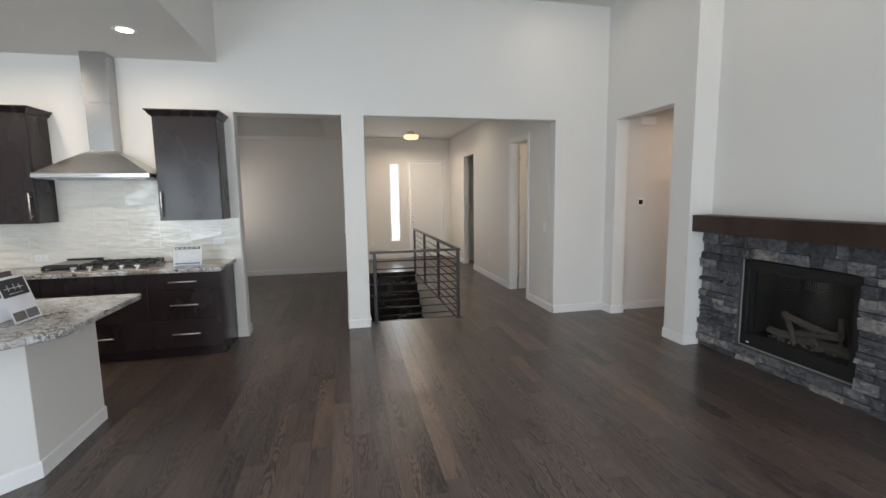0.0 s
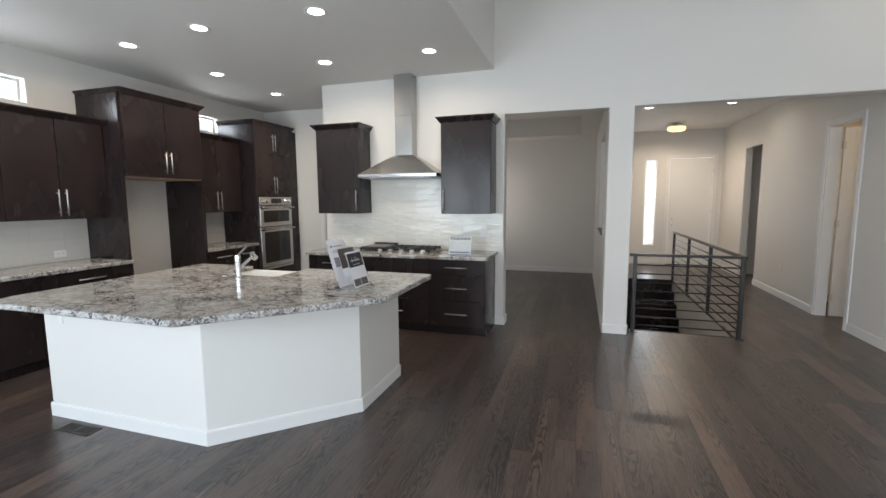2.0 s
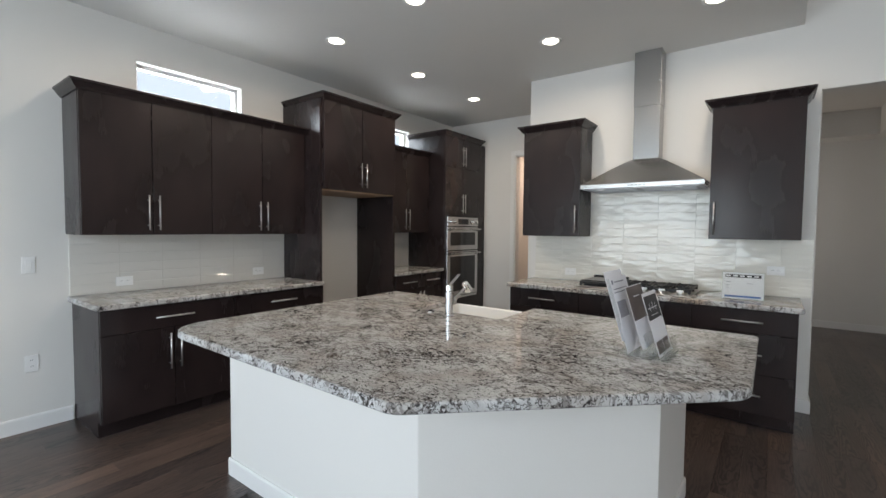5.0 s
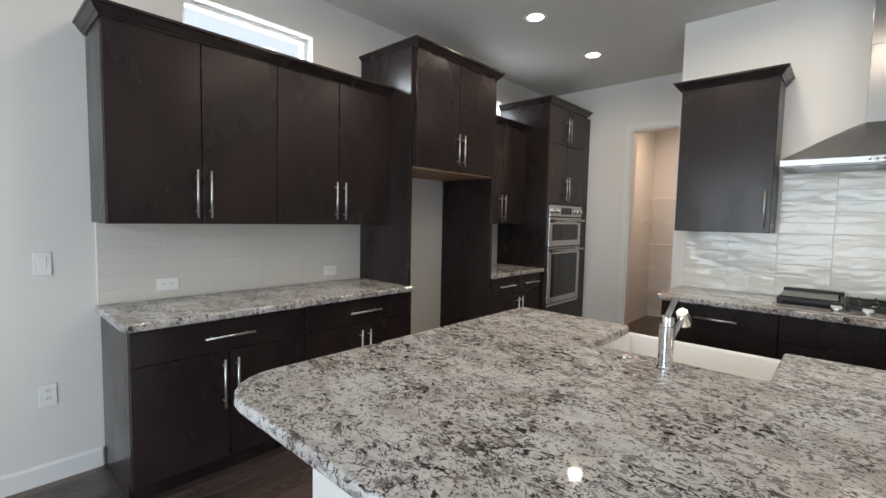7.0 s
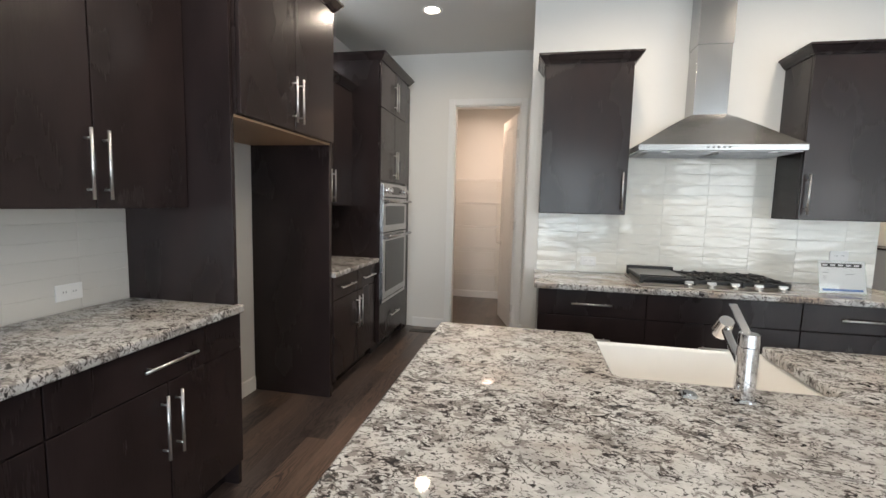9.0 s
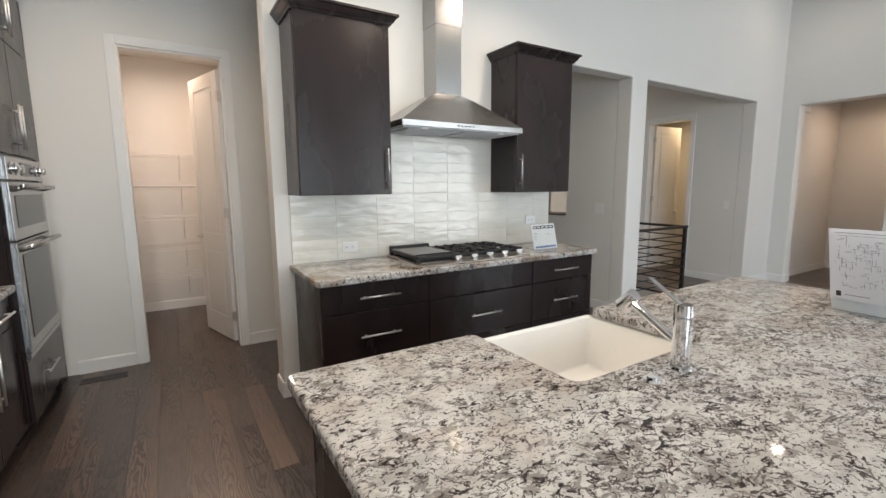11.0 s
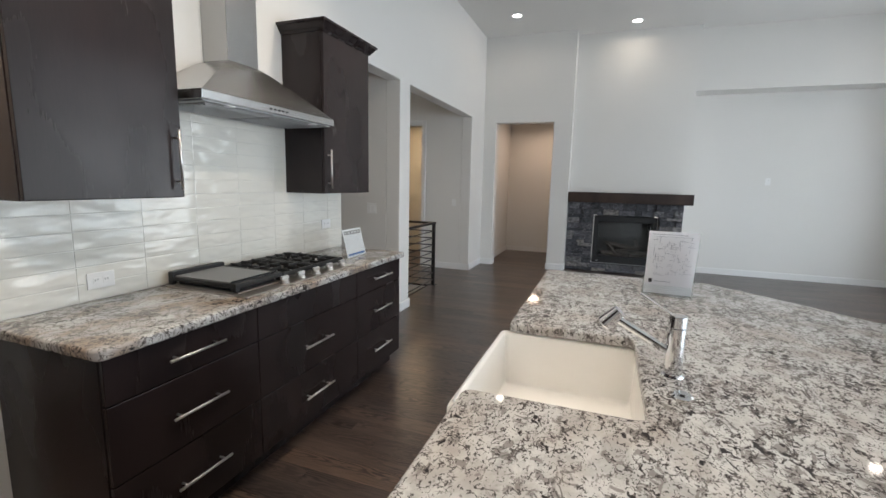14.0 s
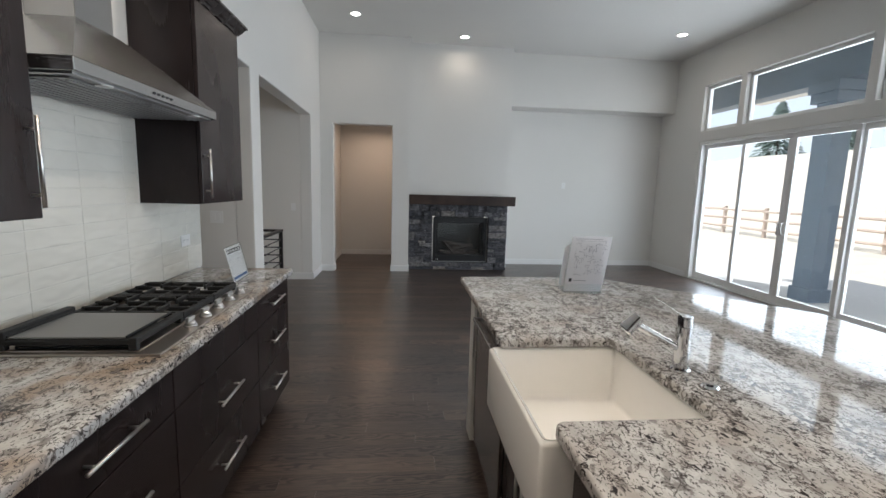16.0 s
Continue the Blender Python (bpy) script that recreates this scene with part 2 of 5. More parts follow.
def pane_glass(name):
    m = bpy.data.materials.new(name)
    m.use_nodes = True
    t = m.node_tree
    t.nodes.remove(t.nodes["Principled BSDF"])
    tr, gl, mx, lw, pw, ad = (t.nodes.new(k) for k in ("ShaderNodeBsdfTransparent", "ShaderNodeBsdfGlossy", "ShaderNodeMixShader", "ShaderNodeLayerWeight", "ShaderNodeMath", "ShaderNodeMath"))
    tr.inputs[0].default_value = (0.97, 0.985, 0.98, 1)
    gl.inputs["Roughness"].default_value = 0.02
    pw.operation, ad.operation = "POWER", "MULTIPLY_ADD"
    pw.inputs[1].default_value = 4.0
    ad.inputs[1].default_value, ad.inputs[2].default_value = 0.6, 0.035
    t.links.new(lw.outputs["Facing"], pw.inputs[0])
    t.links.new(pw.outputs[0], ad.inputs[0])
    t.links.new(ad.outputs[0], mx.inputs[0])
    t.links.new(tr.outputs[0], mx.inputs[1])
    t.links.new(gl.outputs[0], mx.inputs[2])
    t.links.new(mx.outputs[0], t.nodes["Material Output"].inputs[0])
    return m


def glow(name, colour, strength):
    m = Mat(name, colour, 0.5)
    m.b.inputs["Emission Color"].default_value = (*colour, 1)
    m.b.inputs["Emission Strength"].default_value = strength
    return m.m


WALL = paint("wall_paint", (0.705, 0.688, 0.655), 0.55)
CEIL = paint("ceiling_paint", (0.71, 0.695, 0.665), 0.7, 0.35)
TRIM = paint("trim_paint", (0.75, 0.742, 0.725), 0.35, 0.05)
DOORP = paint("door_paint", (0.76, 0.75, 0.73), 0.35, 0.05)
CAB = wood_stain("espresso_maple", (0.0128, 0.0089, 0.0090), (0.0200, 0.0140, 0.0139), 0.26)
MANTEL = wood_stain("mantel_wood", (0.016, 0.010, 0.008), (0.040, 0.024, 0.018), 0.45)
OAK = floor_oak("floor_oak")
OAK_REST = floor_oak("floor_oak_rest", True)
GRANITE = granite("granite")
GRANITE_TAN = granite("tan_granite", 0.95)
STEEL = steel("brushed_steel")
STEEL_DULL = plain("dull_filter_steel", (0.36, 0.36, 0.36), 0.42, 0.9, 0.1, 40)
STEEL_V = steel("brushed_steel_upright", 0.45, 0.24, (60, 60, 1))
CHROME = plain("chrome", (0.82, 0.82, 0.83), 0.06, 1.0, 0.02)
NICKEL = plain("satin_nickel", (0.66, 0.65, 0.635), 0.34, 1.0, 0.015, 90)
TRAY_STEEL = plain("warm_tray_steel", (0.50, 0.455, 0.415), 0.34, 1.0, 0.03, 40)
BLACK = plain("black_iron", (0.008, 0.008, 0.0085), 0.5, 0.0, 0.25, 60)
RAIL = plain("black_steel_rail", (0.014, 0.013, 0.013), 0.38, 0.0, 0.15)
DARKGLASS = plain("dark_oven_glass", (0.010, 0.010, 0.011), 0.05, 0.0, 0.0)
GRIDDLE = plain("griddle_plate", (0.22, 0.22, 0.22), 0.42, 0.6, 0.1)
PORCELAIN = plain("white_fireclay", (0.83, 0.815, 0.785), 0.08, 0.0, 0.015)
TILE = tile_glaze("white_wavy_tile", (0.73, 0.71, 0.645), 0.46)
# flatter copy of the tile, the wall cabinets' shade put into its colour
TILE_SHADED = tile_glaze("shaded_tile", (0.63, 0.605, 0.56), 0.04)
GROUT = plain("grout", (0.66, 0.645, 0.60), 0.85)
STONE = ledge_stone("ledge_stone")
MORTAR = plain("mortar", (0.05, 0.05, 0.052), 0.9)
PLASTIC = plain("white_plastic", (0.78, 0.775, 0.76), 0.35, 0.0, 0.02)
DARKPLASTIC = plain("dark_plastic", (0.02, 0.02, 0.022), 0.3)
PAPER = thin_paper("white_paper", (0.92, 0.92, 0.94))
INK = plain("dark_ink", (0.03, 0.03, 0.035), 0.5)
BLUEINK = plain("blue_ink", (0.06, 0.14, 0.36), 0.5)
GREYINK = plain("grey_ink", (0.30, 0.30, 0.34), 0.6)
BROWNINK = plain("brown_photo", (0.10, 0.075, 0.07), 0.4)
ACRYLIC = pane_glass("clear_acrylic")
PANE = pane_glass("window_pane")
MAPLE = plain("maple_underside", (0.42, 0.27, 0.16), 0.5, 0.0, 0.12, 12)
WIRE = plain("white_wire", (0.75, 0.74, 0.72), 0.35)
LAMP = glow("lamp_lens", (1.0, 0.88, 0.70), 9.0)
LAMP_COOL = glow("lamp_lens_cool", (1.0, 0.94, 0.84), 12.0)
SHADE = glow("frosted_shade", (1.0, 0.66, 0.32), 1.3)
LOGS = plain("fire_logs", (0.070, 0.058, 0.050), 0.85, 0.0, 0.75, 30)
GREYTRIM = plain("grey_edge_trim", (0.24, 0.24, 0.235), 0.5)
BARK = plain("bark", (0.08, 0.06, 0.045), 0.9, 0.0, 0.4, 12)
# needle green paled: bright outdoor haze is put into the colour
HAZY_SPRUCE = plain("hazy_spruce_needles", (0.20, 0.27, 0.24), 0.8, 0.0, 0.4, 6)
DRYGRASS = plain("dry_grass", (0.58, 0.53, 0.44), 0.95, 0.0, 0.3, 1.5)
CONCRETE = plain("concrete", (0.58, 0.57, 0.55), 0.85, 0.0, 0.12, 6)
FENCEWOOD = plain("fence_wood", (0.52, 0.42, 0.35), 0.85, 0.0, 0.3, 8)
SLATE = plain("slate_blue_paint", (0.15, 0.19, 0.24), 0.55, 0.0, 0.12, 6)
SIDING = plain("house_siding", (0.45, 0.43, 0.40), 0.8, 0.0, 0.08, 3)
ROOFING = plain("roof_shingle", (0.12, 0.11, 0.105), 0.9, 0.0, 0.2, 5)

# ---- mesh helpers ----


def box(bm, x0, x1, y0, y1, z0, z1, r=0.0, seg=2):
    """A box, its edges rounded by r."""
    m = Matrix.LocRotScale(((x0 + x1) / 2, (y0 + y1) / 2, (z0 + z1) / 2), None, (x1 - x0, y1 - y0, z1 - z0))
    vs = bmesh.ops.create_cube(bm, size=1, matrix=m)["verts"]
    if r > 0:
        edges = {e for v in vs for e in v.link_edges}
        bmesh.ops.bevel(bm, geom=list(edges), offset=r, segments=seg, affect="EDGES", profile=0.5)
    return bm


def boxes(*rows, r=0.0, seg=2):
    bm = bmesh.new()
    for row in rows:
        box(bm, *row, r=r, seg=seg)
    return bm


def rod(bm, a, b, r, seg=12, r2=None):
    a, b = Vector(a), Vector(b)
    d = b - a
    m = Matrix.Translation((a + b) / 2) @ d.to_track_quat("Z", "Y").to_matrix().to_4x4()
    bmesh.ops.create_cone(bm, cap_ends=True, segments=seg, radius1=r, radius2=r if r2 is None else r2, depth=d.length, matrix=m)
    return bm


def rounded(points):
    """Corner points (x, y, radius) to an outline with rounded corners."""
    out, n = [], len(points)
    for i, (x, y, r) in enumerate(points):
        p = Vector((x, y))
        if r <= 0:
            out.append(p)
            continue
        a = Vector(points[i - 1][:2]) - p
        b = Vector(points[(i + 1) % n][:2]) - p
        a.normalize(), b.normalize()
        half = a.angle(b) / 2
        cut = r / math.tan(half)
        centre = p + (a + b).normalized() * (r / math.sin(half))
        s, e = p + a * cut - centre, p + b * cut - centre
        turn = s.angle_signed(e)
        for k in range(7):
            w = -turn * k / 6
            out.append(centre + Vector((s.x * math.cos(w) - s.y * math.sin(w), s.x * math.sin(w) + s.y * math.cos(w))))
    return out


def prism(bm, outline, z0, z1, r=0.0, seg=2):
    """An upright solid on an outline, its top and bottom edges rounded."""
    low = [bm.verts.new((p[0], p[1], z0)) for p in outline]
    f = bm.faces.new(low)
    up = bmesh.ops.extrude_face_region(bm, geom=[f])
    vs = [g for g in up["geom"] if isinstance(g, bmesh.types.BMVert)]
    bmesh.ops.translate(bm, verts=vs, vec=(0, 0, z1 - z0))
    bmesh.ops.recalc_face_normals(bm, faces=bm.faces)
    if r > 0:
        es = [e for e in bm.edges if abs(e.verts[0].co.z - e.verts[1].co.z) < 1e-6 and all(abs(v.co.z - z1) < 1e-6 or abs(v.co.z - z0) < 1e-6 for v in e.verts)]
        bmesh.ops.bevel(bm, geom=es, offset=r, segments=seg, affect="EDGES", profile=0.5)
    return bm


def sweep(bm, profile, path):
    """A profile of (out, up) carried along (place, out direction) stations."""
    rings = []
    for place, out in path:
        place, out = Vector(place), Vector(out)
        rings.append([bm.verts.new(place + out * u + Vector((0, 0, w))) for u, w in profile])
    n = len(profile)
    for a, b in zip(rings, rings[1:]):
        for k in range(n):
            bm.faces.new((a[k], a[(k + 1) % n], b[(k + 1) % n], b[k]))
    bm.faces.new(rings[0][::-1])
    bm.faces.new(rings[-1])
    bmesh.ops.recalc_face_normals(bm, faces=bm.faces)
    return bm


def mesh_object(name, bm, material, smooth=False):
    me = bpy.data.meshes.new(name)
    bmesh.ops.recalc_face_normals(bm, faces=bm.faces)
    bm.to_mesh(me)
    bm.free()
    me.materials.append(material)
    if smooth:
        me.shade_smooth()
    return new(name, me)


def thing(name, place, label, category, group=""):
    ob = new(name)
    ob.empty_display_size = 0.1
    ob.location = place
    return tagged(ob, label, category, group)


def part(name, bm, material, parent, label="", smooth=False):
    ob = mesh_object(name, bm, material, smooth)
    ob.parent = parent
    ob.matrix_parent_inverse = Matrix.Translation(-parent.location)
    if label:
        ob["label"] = label
    return ob


def single(name, bm, material, label, category, group="", smooth=False):
    return tagged(mesh_object(name, bm, material, smooth), label, category, group)


def structure(name, bm, material, label, category="wall"):
    return tagged(mesh_object(name, bm, material), label, category, kind="structure")


def wall_cells(axis, face, back, a0, a1, z0, z1, holes, soft=0.012):
    """A wall between two planes, one welded solid with rectangular openings (a0, a1, z0, z1) whose edges are slightly rounded."""
    cuts = sorted({a0, a1, *(h[0] for h in holes), *(h[1] for h in holes)})
    levels = sorted({z0, z1, *(min(max(h[2], z0), z1) for h in holes), *(min(h[3], z1) for h in holes)})
    bm = bmesh.new()
    lohi = sorted((face, back))
    for a, b in zip(cuts, cuts[1:]):
        for lo, hi in zip(levels, levels[1:]):
            ma, mz = (a + b) / 2, (lo + hi) / 2
            if not any(h[0] < ma < h[1] and h[2] < mz < h[3] for h in holes):
                box(bm, *((*lohi, a, b) if axis == "x" else (a, b, *lohi)), lo, hi)
    bmesh.ops.remove_doubles(bm, verts=bm.verts, dist=1e-5)
    bm.verts.index_update()
    seen = {}
    for f in bm.faces:
        seen.setdefault(frozenset(v.index for v in f.verts), []).append(f)
    bmesh.ops.delete(bm, geom=[f for fs in seen.values() if len(fs) > 1 for f in fs], context="FACES")
    bmesh.ops.recalc_face_normals(bm, faces=bm.faces)
    k = 1 if axis == "x" else 0
    rim = []
    for e in bm.edges:
        p, q = (v.co for v in e.verts)
        if len(e.link_faces) != 2 or e.calc_face_angle(0) < 1.0 or abs(p[1 - k] - q[1 - k]) > 1e-5:
            continue
        for h in holes:
            ins = h[0] - 1e-4 <= min(p[k], q[k]) and max(p[k], q[k]) <= h[1] + 1e-4 and h[2] - 1e-4 <= min(p.z, q.z) and max(p.z, q.z) <= h[3] + 1e-4
            if ins and min(p.z, q.z) > z0 - 1e-4 and not (abs(p.z - z0) < 1e-4 and abs(q.z - z0) < 1e-4):
                rim.append(e)
                break
    if soft > 0 and rim:
        bmesh.ops.bevel(bm, geom=rim, offset=soft, segments=3, affect="EDGES", profile=0.5)
    bmesh.ops.dissolve_limit(bm, angle_limit=0.01, verts=bm.verts, edges=bm.edges)
    return bm


# ---- the room's shell ----
TOP, KIT = 3.955, 3.05
PAINTED = "warm off-white painted drywall"
HOODY = 6.55

structure("wall_hood", wall_cells("y", HOODY, 6.72, -3.0, 4.01, -0.03, TOP, [(-0.56, 0.59, -0.05, 2.53), (0.85, 3.275, -0.05, 2.53)]), WALL, PAINTED + " wall with two wide openings")
structure("wall_left", wall_cells("x", -4.95, -5.13, -0.2, 7.92, -0.03, KIT, [(3.46, 4.325, 2.52, 2.755), (6.20, 6.755, 2.555, 2.775)]), WALL, PAINTED + " wall with two high windows")
structure("wall_pantry_front", wall_cells("y", 7.80, 7.92, -4.95, -2.78, -0.03, KIT, [(-3.83, -3.11, -0.05, 2.495)]), WALL, PAINTED + " wall with the pantry doorway")
structure("wall_niche", wall_cells("x", 4.01, 4.19, 5.04, 6.72, -0.03, TOP, [(5.34, 6.33, -0.05, 2.52)]), WALL, PAINTED + " wall with a passage opening")
structure("wall_chimney", wall_cells("x", 4.28, 4.60, 3.22, 5.04, -0.03, TOP, [(3.57, 4.635, 0.12, 1.0)]), WALL, PAINTED + " chimney breast")
structure("wall_alcove", boxes((4.90, 5.08, -0.2, 3.22, -0.03, TOP)), WALL, PAINTED + " wall of a shallow alcove")
structure("wall_alcove_header", boxes((4.48, 4.90, 0.0, 3.22, 3.01, TOP)), WALL, PAINTED + " header over the alcove")
structure("wall_chimney_return", boxes((4.19, 4.60, 5.04, 5.16, -0.03, TOP)), WALL, PAINTED + " return beside the chimney breast")
structure("wall_chimney_side", boxes((4.60, 5.08, 3.22, 3.34, -0.03, TOP)), WALL, PAINTED + " side of the chimney breast")
structure("wall_south", wall_cells("y", 0.0, -0.16, -5.13, 5.08, -0.03, TOP, [(-4.30, -1.30, 0.35, 2.40), (0.02, 3.68, -0.05, 2.40), (2.87, 3.69, 2.585, 3.34), (0.95, 2.75, 2.585, 3.34), (0.02, 0.83, 2.585, 3.34)]), WALL, PAINTED + " wall with sliding doors and transoms")
structure("ceiling_great_room", boxes((-0.69, 5.08, -0.16, 6.72, TOP, TOP + 0.12)), CEIL, "off-white painted high ceiling", "ceiling")
structure("ceiling_kitchen", boxes((-5.13, -0.69, -0.16, 7.82, KIT, TOP + 0.12)), CEIL, "off-white painted lowered kitchen ceiling", "ceiling")

# entry hall, office, passages
structure("wall_hall_side", wall_cells("x", 3.275, 3.40, 6.72, 12.6, -0.03, KIT, [(7.42, 8.13, -0.05, 2.43), (10.30, 11.10, -0.05, 2.46)]), WALL, PAINTED + " hall wall with doorways")
structure("wall_front", wall_cells("y", 12.5, 12.66, 0.59, 3.40, -0.03, KIT, [(1.72, 1.95, 0.46, 2.43), (2.22, 3.10, -0.05, 2.44)]), WALL, PAINTED + " entry wall with the front door")
structure("wall_office_side", wall_cells("x", 0.59, 0.85, 6.72, 12.5, -0.03, KIT, [(7.40, 8.75, 1.06, 2.42)]), WALL, PAINTED + " half wall with a pass-through opening")
structure("wall_office_back", boxes((-1.92, 0.59, 10.8, 10.95, -0.03, KIT + 0.3)), WALL, PAINTED + " office wall")
# the opening here is for the added, unseen window of the fill lamp
structure("wall_office_left", wall_cells("x", -1.80, -1.92, 6.72, 10.8, -0.03, KIT + 0.3, [(9.78, 10.65, 0.9, 2.3)]), WALL, PAINTED + " office wall")
structure("ceiling_hall", boxes((0.59, 3.40, 6.72, 12.66, KIT, KIT + 0.12)), CEIL, "off-white painted hall ceiling", "ceiling")
structure("ceiling_office", boxes((-1.92, 0.59, 6.72, 10.95, 3.12, 3.24), (-1.80, 0.59, 10.35, 10.80, 2.77, 3.12), (0.28, 0.59, 6.72, 10.35, 2.77, 3.12), (-1.80, -1.4, 6.72, 10.35, 2.77, 3.12)), CEIL, "off-white painted tray ceiling", "ceiling")
structure("wall_niche_far", boxes((4.19, 6.08, 6.47, 6.60, -0.03, KIT)), WALL, PAINTED + " passage wall")
structure("wall_niche_back", boxes((5.95, 6.08, 4.6, 6.47, -0.03, KIT)), WALL, PAINTED + " passage wall")
structure("wall_niche_near", boxes((4.60, 5.95, 4.9, 5.02, -0.03, KIT)), WALL, PAINTED + " passage wall")
structure("ceiling_niche", boxes((4.19, 6.08, 5.10, 6.60, 2.75, 2.87)), CEIL, "off-white painted passage ceiling", "ceiling")
structure("wall_pantry_back", boxes((-4.25, -1.92, 9.60, 9.72, -0.03, KIT)), WALL, PAINTED + " pantry wall")
structure("wall_pantry_left", boxes((-4.25, -4.12, 7.92, 9.60, -0.03, KIT)), WALL, PAINTED + " pantry wall")
structure("wall_pantry_right", boxes((-2.90, -2.78, 7.92, 9.60, -0.03, KIT)), WALL, PAINTED + " pantry wall")
structure("ceiling_pantry", boxes((-4.95, -1.92, 7.92, 9.72, 2.85, 2.97), (-2.78, -1.80, 6.72, 7.92, 2.85, 2.97)), CEIL, "off-white painted pantry ceiling", "ceiling")
# added wall closing the dark passage, meant to catch some kitchen light
structure("wall_passage_added", boxes((-2.62, -2.50, 6.72, 7.92, -0.03, KIT)), WALL, PAINTED + " wall added to catch light in the passage by the pantry")
structure("wall_bath", boxes((5.0, 5.12, 6.60, 9.2, -0.03, KIT), (3.40, 5.12, 9.1, 9.2, -0.03, KIT), (3.40, 5.12, 6.60, 6.72, -0.03, KIT)), WALL, PAINTED + " small side room wall")
structure("ceiling_bath", boxes((3.40, 5.12, 6.60, 9.2, 2.75, 2.87)), CEIL, "off-white painted ceiling", "ceiling")
structure("wall_closet", boxes((4.2, 4.3, 9.2, 11.6, -0.03, KIT), (3.40, 4.3, 11.5, 11.6, -0.03, KIT)), WALL, PAINTED + " closet wall")
structure("ceiling_closet", boxes((3.40, 4.3, 9.2, 11.6, 2.75, 2.87)), CEIL, "off-white painted ceiling", "ceiling")
structure("floor_slab", boxes((-5.1, 6.0, -0.16, 6.76, -0.20, -0.021), (-5.1, 0.85, 6.76, 12.66, -0.20, -0.021), (2.03, 6.0, 6.76, 12.66, -0.20, -0.021), (0.85, 2.03, 10.40, 12.66, -0.20, -0.021)), plain("subfloor", (0.05, 0.04, 0.035), 0.9), "dark subfloor under the boards", "floor")

# ---- trim ----


def baseboard(name, x0, y0, x1, y1, nx, ny, h=0.105):
    """A baseboard along a wall's foot, with an eased top edge."""
    prof = [(0, 0), (0.013, 0), (0.013, h - 0.012), (0.008, h), (0, h)]
    bm = sweep(bmesh.new(), prof, [((x0, y0, 0), (nx, ny, 0)), ((x1, y1, 0), (nx, ny, 0))])
    return structure(name, bm, TRIM, "white painted baseboard", "baseboard")


for row in (
    (-0.67, HOODY, -0.56, HOODY, 0, -1), (0.577, HOODY, 0.863, HOODY, 0, -1), (3.262, HOODY, 4.01, HOODY, 0, -1),
    (-0.56, HOODY - 0.013, -0.56, 6.72, 1, 0), (0.59, HOODY - 0.013, 0.59, 10.8, -1, 0), (0.85, HOODY - 0.013, 0.85, 6.72, 1, 0), (3.275, HOODY - 0.013, 3.275, 7.35, -1, 0),
    (3.275, 8.20, 3.275, 10.30, -1, 0), (3.275, 11.10, 3.275, 12.5, -1, 0), (0.85, 12.5, 2.15, 12.5, 0, -1),
    (4.01, 6.33, 4.01, HOODY, -1, 0), (4.01, 5.027, 4.01, 5.34, -1, 0), (4.01, 5.04, 4.19, 5.04, 0, -1), (4.01, 5.34, 4.19, 5.34, 0, 1), (4.01, 6.33, 4.19, 6.33, 0, -1),
    (4.19, 6.47, 5.95, 6.47, 0, -1), (5.95, 5.02, 5.95, 6.47, -1, 0), (4.90, 0.0, 4.90, 3.22, -1, 0), (3.72, 0.0, 4.90, 0.0, 0, 1),
    (-4.95, 0.0, -4.95, 3.0, 1, 0), (-4.95, 4.83, -4.95, 5.785, 1, 0), (-4.95, 0.0, -0.05, 0.0, 0, 1), (-4.27, 7.80, -3.90, 7.80, 0, -1), (-3.04, 7.80, -2.78, 7.80, 0, -1), (-2.78, 7.787, -2.78, 9.6, 1, 0),
    (-3.0, 6.537, -3.0, 6.733, -1, 0), (-3.0, HOODY, -2.90, HOODY, 0, -1), (-3.0, 6.72, -1.92, 6.72, 0, 1), (-1.80, 10.8, 0.59, 10.8, 0, -1), (-4.12, 9.60, -2.90, 9.60, 0, -1), (4.28, 3.22, 4.90, 3.22, 0, -1),
):
    baseboard("baseboard", *row)


def casing_y(y, side, x0, x1, top, w=0.065):
    """Door casing on a wall that faces along y."""
    d = 0.016 * side
    ya, yb = sorted((y, y + d))
    return structure("trim", boxes((x0 - w, x0, ya, yb, 0, top + w), (x1, x1 + w, ya, yb, 0, top + w), (x0, x1, ya, yb, top, top + w), r=0.003), TRIM, "white painted door casing", "door casing")


def casing_x(x, side, y0, y1, top, w=0.065):
    d = 0.016 * side
    xa, xb = sorted((x, x + d))
    return structure("trim", boxes((xa, xb, y0 - w, y0, 0, top + w), (xa, xb, y1, y1 + w, 0, top + w), (xa, xb, y0, y1, top, top + w), r=0.003), TRIM, "white painted door casing", "door casing")


casing_y(7.80, -1, -3.83, -3.11, 2.495)
structure("trim", boxes((-3.83, -3.815, 7.80, 7.92, 0, 2.495), (-3.125, -3.11, 7.80, 7.92, 0, 2.495), (-3.815, -3.125, 7.80, 7.92, 2.48, 2.495)), TRIM, "white painted door jamb", "door jamb")
casing_x(3.275, -1, 7.42, 8.13, 2.43)
structure("trim", boxes((3.275, 3.40, 7.42, 7.435, 0, 2.43), (3.275, 3.40, 8.115, 8.13, 0, 2.43), (3.275, 3.40, 7.435, 8.115, 2.415, 2.43)), TRIM, "white painted door jamb", "door jamb")
casing_y(12.5, -1, 2.22, 3.10, 2.44)

# ---- cabinets ----


def bar_pull(parent, a, b, out):
    """A brushed bar pull on two posts; out points away from the front."""
    a, b, out = Vector(a), Vector(b), Vector(out)
    bm = rod(bmesh.new(), a + out * 0.032, b + out * 0.032, 0.006, 12)
    d = (b - a) * 0.14
    for p in (a + d, b - d):
        rod(bm, p, p + out * 0.032, 0.0045, 8)
    return part("handle", bm, NICKEL, parent, "brushed nickel bar pull", True)


